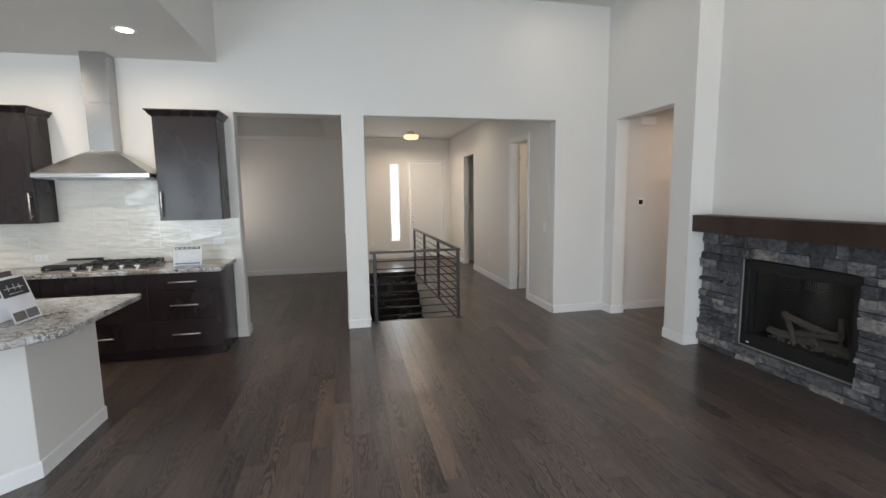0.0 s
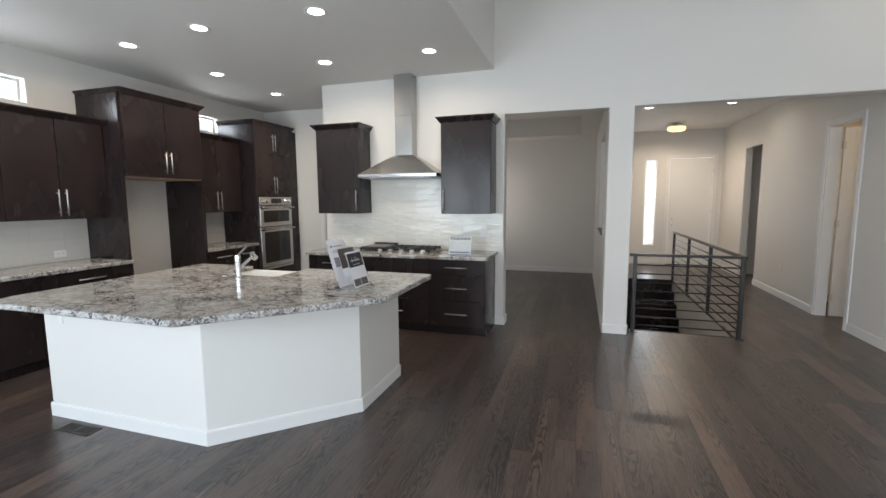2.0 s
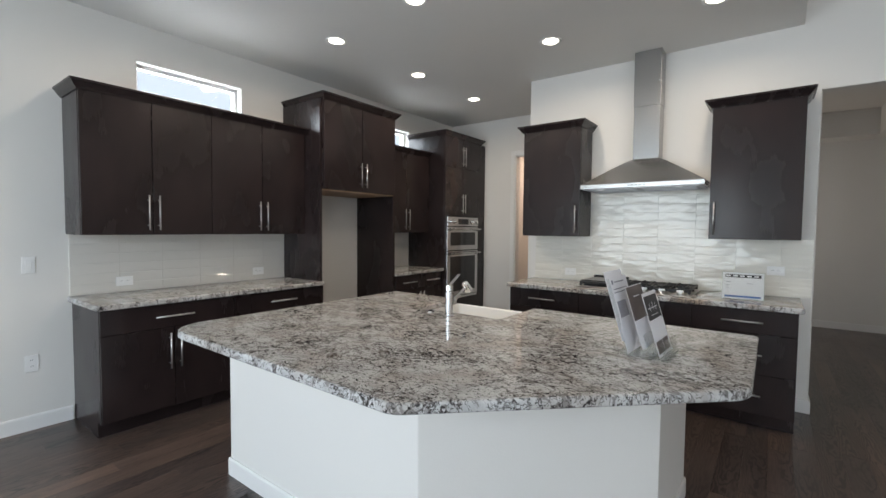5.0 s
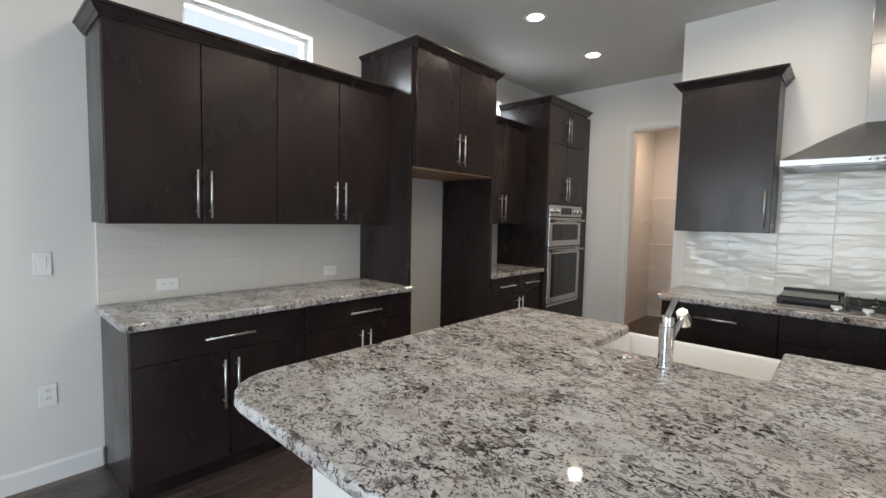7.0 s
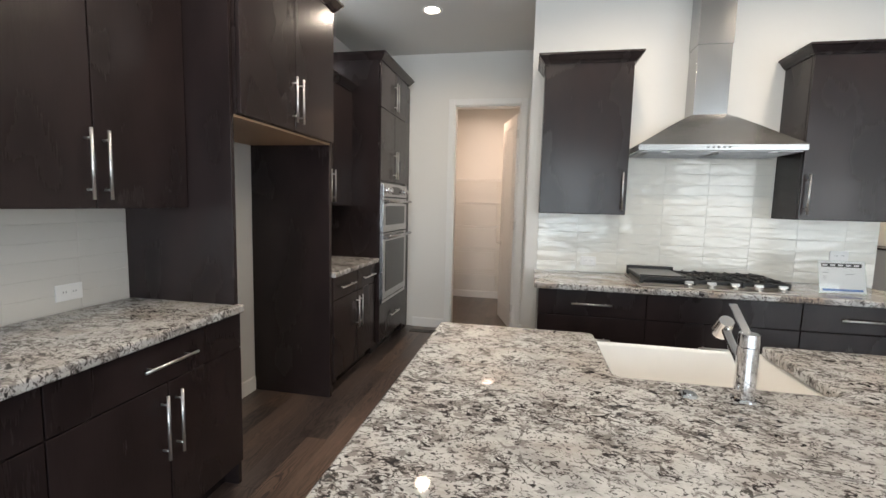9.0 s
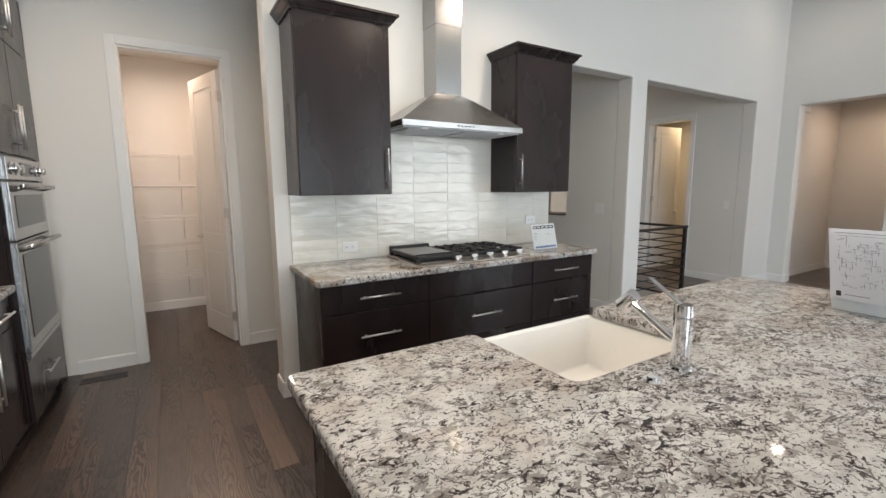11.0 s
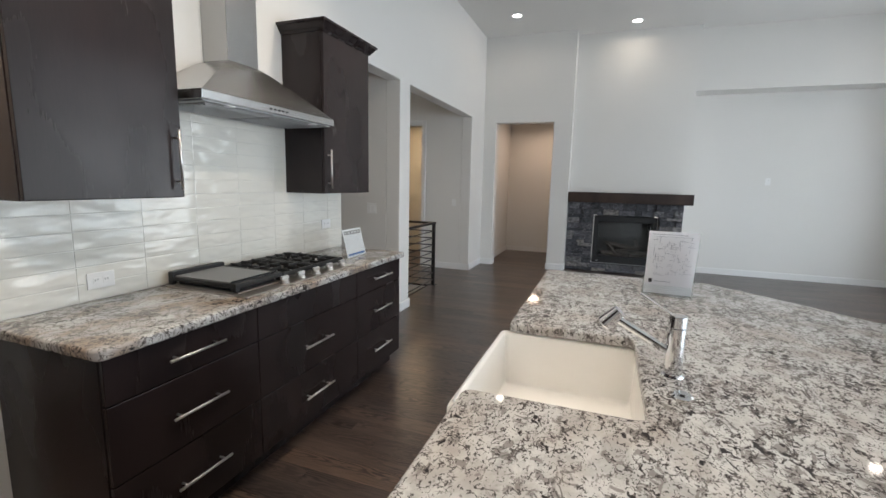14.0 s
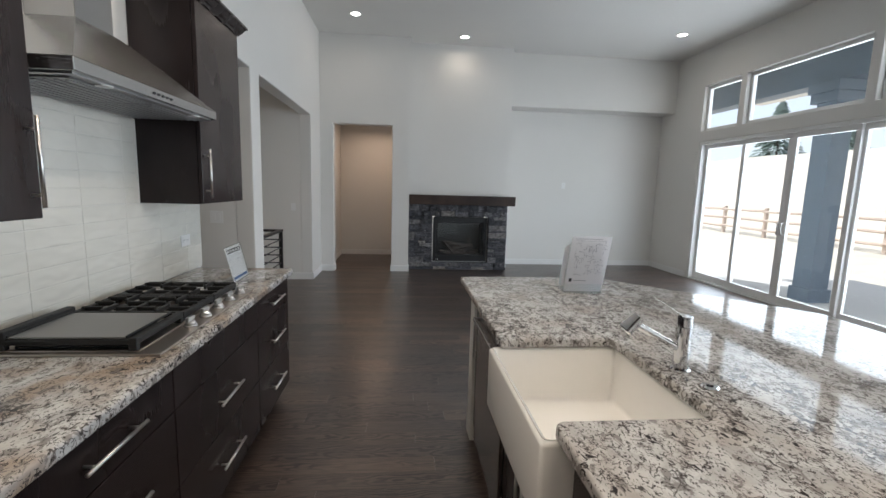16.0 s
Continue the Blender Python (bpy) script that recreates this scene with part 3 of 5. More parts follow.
class Frame:
    """Maps a cabinet run's own axes (along, out, up) to the room."""

    def __init__(self, wall, face):
        self.wall, self.face = wall, face

    def box(self, a0, a1, o0, o1, z0, z1):
        if self.face == "+x":
            return (self.wall + o0, self.wall + o1, a0, a1, z0, z1)
        if self.face == "+y":
            return (a0, a1, self.wall + o0, self.wall + o1, z0, z1)
        return (a0, a1, self.wall - o1, self.wall - o0, z0, z1)

    def point(self, a, o, z):
        if self.face == "+x":
            return (self.wall + o, a, z)
        return (a, self.wall + o if self.face == "+y" else self.wall - o, z)

    def out(self):
        return {"+x": (1, 0, 0), "-y": (0, -1, 0), "+y": (0, 1, 0)}[self.face]


def crown(parent, fr, a0, a1, depth, z):
    """A crown moulding round the front and both sides of a cabinet's top."""
    prof = [(-0.004, -0.012), (0.008, -0.012), (0.014, 0.0), (0.022, 0.006), (0.040, 0.034), (0.050, 0.038), (0.050, 0.052), (-0.004, 0.052)]
    n = Vector(fr.out())
    side = Vector((0, 1, 0)) if fr.face == "+x" else Vector((1, 0, 0))
    stations = [(fr.point(a0, 0.004, z), -side), (fr.point(a0, depth, z), -side + n), (fr.point(a1, depth, z), side + n), (fr.point(a1, 0.004, z), side)]
    return part("crown_moulding", sweep(bmesh.new(), prof, stations), CAB, parent)


def front(parent, fr, name, a0, a1, o, z0, z1):
    g = 0.0026
    return part(name, boxes(fr.box(a0 + g, a1 - g, o, o + 0.02, z0 + g, z1 - g), r=0.0025), CAB, parent)


def upper(fr, a0, a1, depth, z0, z1, doors, label, pulls="pair", with_crown=True, pull_at=(0.035, 0.295)):
    """A wall cabinet with slab doors and bar pulls."""
    t = thing("wall_cabinet", fr.point((a0 + a1) / 2, depth / 2, z0), label, "cabinet", "kitchen wall cabinets")
    part("body", boxes(fr.box(a0, a1, 0.003, depth - 0.022, z0, z1), r=0.0015), CAB, t)
    w = (a1 - a0) / doors
    for k in range(doors):
        d = front(t, fr, "door", a0 + k * w, a0 + (k + 1) * w, depth - 0.02, z0, z1)
        if pulls == "pair":
            at = a0 + (k + 1) * w - 0.035 if k % 2 == 0 else a0 + k * w + 0.035
        else:
            at = a1 - 0.035 if pulls == "end" else a0 + 0.035
        bar_pull(d, fr.point(at, depth, z0 + pull_at[0]), fr.point(at, depth, z0 + pull_at[1]), fr.out())
    if with_crown:
        crown(t, fr, a0, a1, depth, z1)
    return t


def base_cabinet(fr, a0, a1, depth, fronts, label, top=0.875, kick=0.105):
    """A base unit on a recessed kick. fronts: (a0, a1, z0, z1, name, pull)."""
    t = thing("base_cabinet", fr.point((a0 + a1) / 2, depth / 2, 0), label, "cabinet", "kitchen base cabinets")
    part("body", boxes(fr.box(a0, a1, 0.003, depth - 0.022, kick, top), r=0.0015), CAB, t)
    part("toe_kick", boxes(fr.box(a0, a1, 0.003, depth - 0.085, 0.0, kick)), CAB, t)
    for f0, f1, z0, z1, name, pull in fronts:
        d = front(t, fr, name, f0, f1, depth - 0.02, z0, z1)
        mid = (f0 + f1) / 2
        if pull == "flat":
            zc = (z0 + z1) / 2
            bar_pull(d, fr.point(mid - 0.128, depth, zc), fr.point(mid + 0.128, depth, zc), fr.out())
        elif pull:
            at = f1 - 0.035 if pull == "end" else f0 + 0.035
            bar_pull(d, fr.point(at, depth, z1 - 0.30), fr.point(at, depth, z1 - 0.04), fr.out())
    return t


def slab(name, outline, label, z0=0.875, z1=0.915, stone=GRANITE):
    return single(name, prism(bmesh.new(), outline, z0, z1, 0.010, 3), stone, label, "countertop")


DARK = "dark espresso-stained maple"
HW = Frame(HOODY, "-y")
LW = Frame(-4.95, "+x")

# hood wall
upper(HW, -2.91, -2.315, 0.33, 1.375, 2.43, 1, DARK + " wall cabinet beside the range hood", "end")
upper(HW, -1.25, -0.66, 0.33, 1.375, 2.43, 1, DARK + " wall cabinet beside the range hood", "start")
S = [(0.70, 0.872), (0.405, 0.70), (0.11, 0.405)]
base_cabinet(HW, -2.895, -2.205, 0.61, [(-2.895, -2.205, a, b, "drawer_front", "flat") for a, b in S], DARK + " three-drawer base cabinet beside the cooktop")
base_cabinet(HW, -2.205, -1.315, 0.61, [(-2.205, -1.315, 0.70, 0.872, "false_front", "")] + [(-2.205, -1.315, a, b, "drawer_front", "flat") for a, b in S[1:]], DARK + " wide drawer base cabinet under the cooktop")
base_cabinet(HW, -1.315, -0.665, 0.61, [(-1.315, -0.665, a, b, "drawer_front", "flat") for a, b in S], DARK + " three-drawer base cabinet beside the opening")
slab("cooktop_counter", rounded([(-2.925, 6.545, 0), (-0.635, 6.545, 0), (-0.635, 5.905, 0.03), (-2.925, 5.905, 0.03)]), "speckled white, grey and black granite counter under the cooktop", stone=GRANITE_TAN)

# left wall run
L2 = [(3.01, 3.91), (3.91, 4.805)]
for a, b in L2:
    m_ = (a + b) / 2
    base_cabinet(LW, a, b, 0.61, [(a, b, 0.70, 0.872, "drawer_front", "flat"), (a, m_, 0.11, 0.70, "door", "end"), (m_, b, 0.11, 0.70, "door", "start")], DARK + " base cabinet with one drawer and two doors")
slab("side_counter", rounded([(-4.945, 2.985, 0), (-4.945, 4.80, 0), (-4.315, 4.80, 0.004), (-4.315, 2.985, 0.03)]), "speckled white, grey and black granite side counter")
upper(LW, 2.985, 3.858, 0.375, 1.372, 2.36, 2, DARK + " double-door wall cabinet over the side counter", with_crown=False)
t_ = upper(LW, 3.858, 4.765, 0.375, 1.372, 2.36, 2, DARK + " double-door wall cabinet beside the refrigerator bay", with_crown=False)
cm = thing("crown_moulding_run", (-4.76, 3.87, 2.36), DARK + " crown along the wall cabinets", "moulding")
crown(cm, LW, 2.985, 4.765, 0.375, 2.36)

# refrigerator bay
part_t = thing("refrigerator_panel", (-4.6, 4.795, 0), DARK + " tall end panel of the empty refrigerator bay", "panel", "refrigerator bay panels")
part("panel", boxes((-4.947, -4.345, 4.770, 4.795, 0.0, 2.68), r=0.001), CAB, part_t)
part_t = thing("refrigerator_panel", (-4.6, 5.815, 0), DARK + " tall end panel of the empty refrigerator bay", "panel", "refrigerator bay panels")
part("panel", boxes((-4.947, -4.345, 5.790, 5.825, 0.0, 2.68), r=0.001), CAB, part_t)
fc = upper(LW, 4.797, 5.788, 0.64, 1.815, 2.68, 2, DARK + " deep cabinet over the empty refrigerator bay", pull_at=(0.045, 0.295))
part("underside", boxes((-4.945, -4.34, 4.80, 5.785, 1.803, 1.8145)), MAPLE, fc, "natural maple underside")

# small counter and its wall cabinet
base_cabinet(LW, 5.828, 6.74, 0.61, [(5.84, 6.30, 0.70, 0.872, "drawer_front", "flat"), (6.30, 6.74, 0.70, 0.872, "drawer_front", "flat"), (5.84, 6.30, 0.11, 0.70, "door", "end"), (6.30, 6.74, 0.11, 0.70, "door", "start")], DARK + " base cabinet between refrigerator bay and ovens")
slab("small_counter", rounded([(-4.945, 5.829, 0), (-4.945, 6.748, 0), (-4.315, 6.748, 0.004), (-4.315, 5.829, 0.004)]), "speckled granite counter between refrigerator bay and ovens")
upper(LW, 5.828, 6.745, 0.375, 1.385, 2.40, 2, DARK + " double-door wall cabinet over the small counter", with_crown=False)
cm = thing("crown_moulding_run", (-4.76, 6.25, 2.40), DARK + " crown over the small wall cabinet", "moulding")
crown(cm, LW, 5.88, 6.70, 0.375, 2.40)


def oven_tower():
    """The tall cabinet with a double wall oven set in it."""
    t = thing("oven_cabinet", (-4.63, 7.16, 0), DARK + " tall cabinet round a double wall oven", "cabinet")
    d, a0, a1 = 0.64, 6.75, 7.58
    part("body", boxes(LW.box(a0, a1, 0.003, d - 0.022, 0.105, 2.68), r=0.0015), CAB, t)
    part("toe_kick", boxes(LW.box(a0, a1, 0.003, d - 0.085, 0, 0.105)), CAB, t)
    part("filler", boxes(LW.box(7.582, 7.797, 0.003, d - 0.03, 0, 2.68)), CAB, t)
    m = (a0 + a1) / 2
    for z0, z1 in ((2.27, 2.68), (1.62, 2.27)):
        for k, (f0, f1) in enumerate(((a0, m), (m, a1))):
            f = front(t, LW, "door", f0, f1, d - 0.02, z0, z1)
            at = m - 0.03 if k == 0 else m + 0.03
            bar_pull(f, LW.point(at, d, z0 + 0.035), LW.point(at, d, z0 + 0.295), LW.out())
    f = front(t, LW, "drawer_front", a0, a1, d - 0.02, 0.11, 0.47)
    bar_pull(f, LW.point(m - 0.128, d, 0.31), LW.point(m + 0.128, d, 0.31), LW.out())
    for y in (a0, a1 - 0.035):
        part("stile", boxes(LW.box(y, y + 0.035, d - 0.02, d - 0.002, 0.472, 1.618)), CAB, t)
    crown(t, LW, a0, a1 + 0.05, d, 2.68)
    o = thing("double_wall_oven", (-4.34, m, 0.5), "stainless steel double wall oven with dark glass doors", "oven")
    b0, b1 = a0 + 0.037, a1 - 0.037
    part("control_panel", boxes(LW.box(b0, b1, d - 0.018, d + 0.02, 1.475, 1.60), r=0.004), STEEL, o)
    part("display", boxes(LW.box(m - 0.12, m + 0.12, d + 0.0205, d + 0.024, 1.50, 1.575), r=0.001), DARKGLASS, o, "dark glass display")
    for y in (b0 + 0.07, b0 + 0.16, b1 - 0.16, b1 - 0.07):
        part("knob", rod(rod(bmesh.new(), LW.point(y, d + 0.02, 1.537), LW.point(y, d + 0.028, 1.537), 0.034, 20), LW.point(y, d + 0.028, 1.537), LW.point(y, d + 0.055, 1.537), 0.024, 20, 0.021), CHROME, o, "chrome control knob", True)
    for z0, z1 in ((1.145, 1.465), (0.515, 1.135)):
        dr = part("oven_door", boxes(LW.box(b0, b1, d - 0.018, d + 0.018, z0, z1), r=0.004), STEEL, o, "stainless steel oven door")
        part("glass", boxes(LW.box(b0 + 0.075, b1 - 0.075, d + 0.0185, d + 0.021, z0 + 0.065, z1 - 0.075), r=0.001), DARKGLASS, dr, "dark oven glass")
        bm = rod(bmesh.new(), LW.point(b0 + 0.01, d + 0.070, z1 - 0.03), LW.point(b1 - 0.01, d + 0.070, z1 - 0.03), 0.013, 14)
        for y in (b0 + 0.045, b1 - 0.045):
            rod(bm, LW.point(y, d + 0.018, z1 - 0.045), LW.point(y, d + 0.070, z1 - 0.03), 0.014, 10)
        part("handle", bm, STEEL, dr, "steel tube handle", True)
    part("vent_trim", boxes(LW.box(b0, b1, d - 0.018, d + 0.012, 0.476, 0.506), r=0.003), STEEL, o)


oven_tower()

# ---- range hood ----


def range_hood():
    t = thing("range_hood", (-1.79, 6.3, 1.80), "brushed stainless steel pyramid chimney range hood", "range hood")
    x0, x1, y0, y1 = -2.28, -1.275, 6.125, 6.546
    cx0, cx1, cy0 = -1.888, -1.662, 6.365
    part("rim", boxes((x0, x1, y0, y1, 1.812, 1.853), r=0.003), STEEL, t)
    bm = bmesh.new()
    rings = []
    for k in range(9):
        s = k / 8
        e = s ** 0.95
        z = 1.8535 + 0.232 * (1 - (1 - s) ** 1.12)
        xa, xb, ya = x0 + (cx0 - x0) * e, x1 + (cx1 - x1) * e, y0 + (cy0 - y0) * e
        rings.append([bm.verts.new(p) for p in ((xa, ya, z), (xb, ya, z), (xb, y1, z), (xa, y1, z))])
    for a, b in zip(rings, rings[1:]):
        for j in range(4):
            bm.faces.new((a[j], a[(j + 1) % 4], b[(j + 1) % 4], b[j]))
    bm.faces.new(rings[-1])
    bm.faces.new(rings[0][::-1])
    part("canopy", bm, STEEL, t)
    part("chimney", boxes((cx0 + 0.004, cx1 - 0.004, cy0 + 0.004, y1, 2.086, 2.62), (cx0, cx1, cy0, y1, 2.56, KIT - 0.002), r=0.002), STEEL_V, t)
    part("underside", boxes((x0 + 0.02, x1 - 0.02, y0 + 0.02, y1 - 0.02, 1.806, 1.8115)), STEEL_DULL, t, "dull grey steel underside")
    for a, b in ((x0 + 0.06, -1.80), (-1.77, x1 - 0.06)):
        gf = part("grease_filter", boxes((a, b, 6.18, 6.50, 1.800, 1.8055), r=0.002), STEEL_DULL, t, "slotted steel grease filter")
        for k in range(9):
            y = 6.192 + k * 0.033
            part("slat", boxes((a + 0.015, b - 0.015, y, y + 0.012, 1.796, 1.7997)), STEEL_DULL, gf)
    for k in range(5):
        x = -1.86 + k * 0.032
        part("button", boxes((x, x + 0.013, y0 - 0.004, y0 - 0.0003, 1.828, 1.837), r=0.001), DARKPLASTIC, t, "small dark push button")
    for x in (-2.10, -1.46):
        part("lamp", rod(bmesh.new(), (x, 6.155, 1.801), (x, 6.155, 1.8055), 0.026, 20), PLASTIC, t, "small round hood lamp, off")


range_hood()

# ---- cooktop ----


def cooktop():
    t = thing("gas_cooktop", (-1.785, 6.22, 0.915), "stainless steel gas cooktop with black grates and a griddle", "cooktop")
    x0, x1, y0, y1 = -2.245, -1.325, 5.955, 6.485
    part("tray", boxes((x0, x1, y0, y1, 0.916, 0.925), (x0 + 0.02, x1 - 0.02, y0 + 0.075, y1 - 0.015, 0.925, 0.930), r=0.003), TRAY_STEEL, t, "warm brushed steel tray")
    # knobs with a raised grip across a low dome
    for k in range(5):
        x, y = x0 + 0.30 + k * 0.135, y0 + 0.040
        kn = part("knob", rod(rod(bmesh.new(), (x, y, 0.925), (x, y, 0.931), 0.026, 24), (x, y, 0.931), (x, y, 0.946), 0.022, 24, 0.018), NICKEL, t, "satin steel burner knob", True)
        grip = prism(bmesh.new(), rounded([(x - 0.027, y - 0.007, 0.006), (x + 0.027, y - 0.009, 0.006), (x + 0.027, y + 0.009, 0.006), (x - 0.027, y + 0.007, 0.006)]), 0.946, 0.964, 0.003, 2)
        part("grip", grip, NICKEL, kn)
    gz = 0.972
    gx = x0 + 0.34
    back, front_y = y1 - 0.012, y0 + 0.08
    for a, b in ((gx, gx + 0.285), (gx + 0.29, x1 - 0.012)):
        bm = boxes((a, b, front_y, front_y + 0.024, gz - 0.030, gz - 0.004), (a, b, back - 0.024, back, gz - 0.030, gz - 0.004), (a, a + 0.018, front_y, back, gz - 0.022, gz - 0.002), (b - 0.018, b, front_y, back, gz - 0.022, gz - 0.002), r=0.004)
        c = (a + b) / 2
        mid = (front_y + back) / 2
        box(bm, a + 0.006, b - 0.006, mid - 0.008, mid + 0.008, gz - 0.018, gz + 0.001, r=0.003, seg=1)
        for y in (front_y + 0.115, back - 0.115):
            # fingers that reach from the frame towards the burner
            box(bm, a + 0.006, c - 0.028, y - 0.006, y + 0.006, gz - 0.016, gz + 0.005, r=0.003, seg=1)
            box(bm, c + 0.028, b - 0.006, y - 0.006, y + 0.006, gz - 0.016, gz + 0.005, r=0.003, seg=1)
            for s in (-1, 1):
                box(bm, c - 0.006, c + 0.006, y + s * 0.066 - 0.040, y + s * 0.066 + 0.040, gz - 0.016, gz + 0.005, r=0.003, seg=1)
                for x in (c - 0.082, c + 0.082):
                    box(bm, x - 0.006, x + 0.006, y + s * 0.066 - 0.040, y + s * 0.066 + 0.040, gz - 0.016, gz + 0.004, r=0.003, seg=1)
        for x in (a + 0.010, b - 0.010):
            for y in (front_y + 0.012, mid, back - 0.012):
                box(bm, x - 0.009, x + 0.009, y - 0.009, y + 0.009, 0.9305, gz - 0.02, r=0.003, seg=1)
        part("grate", bm, BLACK, t, "black cast-iron grate")
        for y in (front_y + 0.115, back - 0.115):
            bu = part("burner", rod(bmesh.new(), (c, y, 0.9305), (c, y, 0.943), 0.047, 24, 0.042), TRAY_STEEL, t, "steel burner ring", True)
            part("burner_cap", rod(bmesh.new(), (c, y, 0.9435), (c, y, 0.953), 0.034, 24, 0.030), BLACK, bu, "black burner cap", True)
    # griddle: an open cast frame on feet, with a plate lying in it
    a, b = x0 + 0.012, gx - 0.006
    bm = boxes((a, b, front_y, front_y + 0.028, 0.950, 0.974), (a, b, back - 0.034, back, 0.950, 0.996), (a, a + 0.022, front_y, back, 0.950, 0.970), (b - 0.022, b, front_y, back, 0.950, 0.970), r=0.005)
    for x in (a + 0.012, b - 0.012):
        for y in (front_y + 0.014, back - 0.016):
            box(bm, x - 0.012, x + 0.012, y - 0.014, y + 0.014, 0.9305, 0.955, r=0.004, seg=2)
    for y in (front_y + 0.14, front_y + 0.27):
        box(bm, a + 0.01, b - 0.01, y - 0.008, y + 0.008, 0.9505, 0.962)
    g = part("griddle", bm, BLACK, t, "black open griddle frame")
    part("plate", boxes((a + 0.006, b - 0.030, front_y + 0.036, back - 0.042, 0.9705, 0.978), r=0.003), GRIDDLE, g, "grey non-stick griddle plate")
    for y in (front_y + 0.030, back - 0.0415):
        part("plate_rim", boxes((a + 0.004, b - 0.028, y, y + 0.0055, 0.9745, 0.983), r=0.002), BLACK, g)
    part("drip_trough", boxes((a + 0.026, b - 0.026, front_y + 0.034, back - 0.04, 0.9305, 0.940), r=0.003), BLACK, g)


cooktop()

# ---- island ----


def island():
    t = thing("kitchen_island", (-2.2, 4.1, 0), "white-painted island with a clipped corner and dark cabinets behind", "kitchen island")
    body = [(-3.315, 3.34, 0.012), (-1.895, 3.34, 0.012), (-1.175, 4.035, 0.012), (-1.175, 4.735, 0.0), (-1.30, 4.735, 0.0), (-1.30, 4.10, 0), (-1.95, 3.46, 0), (-3.315, 3.46, 0)]
    part("knee_wall", prism(bmesh.new(), rounded(body), 0.0, 0.874), WALL, t, "white painted knee wall")
    h, d = 0.10, 0.013
    prof = [(0, 0), (d, 0), (d, h - 0.012), (d - 0.005, h), (0, h)]
    s = math.tan(math.radians(22))
    stations = [((-3.315, 3.34, 0), (0, -1, 0)), ((-1.895, 3.34, 0), (s, -1, 0)), ((-1.175, 4.035, 0), (1, -s, 0)), ((-1.175, 4.735, 0), (1, 0, 0))]
    part("baseboard", sweep(bmesh.new(), prof, stations), TRIM, t, "white painted baseboard")
    part("body", boxes((-3.283, -2.735, 3.465, 4.695, 0.105, 0.874), (-2.735, -2.055, 3.465, 4.695, 0.105, 0.62), (-2.735, -2.055, 3.465, 4.24, 0.62, 0.874), (-2.055, -1.302, 4.11, 4.15, 0.105, 0.874), (-1.335, -1.302, 4.15, 4.699, 0.105, 0.874)), CAB, t)
    part("toe_kick", boxes((-3.28, -2.06, 4.60, 4.635, 0, 0.105), (-1.455, -1.30, 4.60, 4.635, 0, 0.105)), CAB, t)
    fr = Frame(4.0, "+y")
    for a, b, z0, z1, pull in ((-3.283, -2.745, 0.70, 0.872, "flat"), (-3.283, -2.745, 0.11, 0.70, "end"), (-2.735, -2.395, 0.11, 0.60, "end"), (-2.395, -2.055, 0.11, 0.60, "start"), (-1.455, -1.305, 0.11, 0.872, "start")):
        f = front(t, fr, "drawer_front" if pull == "flat" else "door", a, b, 0.70, z0, z1)
        if pull == "flat":
            bar_pull(f, ((a + b) / 2 - 0.128, 4.72, z1 - 0.085), ((a + b) / 2 + 0.128, 4.72, z1 - 0.085), (0, 1, 0))
        else:
            at = b - 0.035 if pull == "end" else a + 0.035
            bar_pull(f, (at, 4.72, z1 - 0.30), (at, 4.72, z1 - 0.04), (0, 1, 0))
    w = thing("dishwasher", (-1.755, 4.4, 0), "stainless steel dishwasher built into the island", "dishwasher")
    part("tub", boxes((-2.05, -1.46, 4.16, 4.70, 0.10, 0.872)), DARKPLASTIC, w)
    dd = part("door", boxes((-2.05, -1.46, 4.701, 4.742, 0.11, 0.868), r=0.004), STEEL, w)
    part("handle", boxes((-2.03, -1.48, 4.758, 4.772, 0.80, 0.82), (-2.02, -2.0, 4.742, 4.76, 0.80, 0.82), (-1.51, -1.49, 4.742, 4.76, 0.80, 0.82), r=0.003), STEEL, dd)
    part("kick_plate", boxes((-2.05, -1.46, 4.62, 4.65, 0.0, 0.10)), DARKPLASTIC, w)
    top = rounded([(-3.335, 4.765, 0.02), (-3.335, 3.015, 0.19), (-1.725, 3.01, 0.10), (-0.868, 3.83, 0.14), (-0.868, 4.765, 0.03), (-2.088, 4.765, 0.012), (-2.088, 4.302, 0.035), (-2.70, 4.302, 0.035), (-2.70, 4.765, 0.03)])
    for x, y, nx, ny in ((-3.13, 3.34, 0, -1), (-1.175, 4.52, 1, 0)):
        part("support_bracket", boxes((x - 0.02, x + 0.02, y - 0.006, y - 0.0005, 0.70, 0.8735) if ny else (x + 0.0005, x + 0.006, y - 0.02, y + 0.02, 0.70, 0.8735), (x - 0.02, x + 0.02, y - 0.23, y - 0.006, 0.868, 0.8738) if ny else (x + 0.006, x + 0.21, y - 0.02, y + 0.02, 0.868, 0.8738), r=0.001, seg=1), TRIM, t, "white painted steel counter bracket")
    slab("island_counter", top, "speckled white, grey and black granite island top")


island()


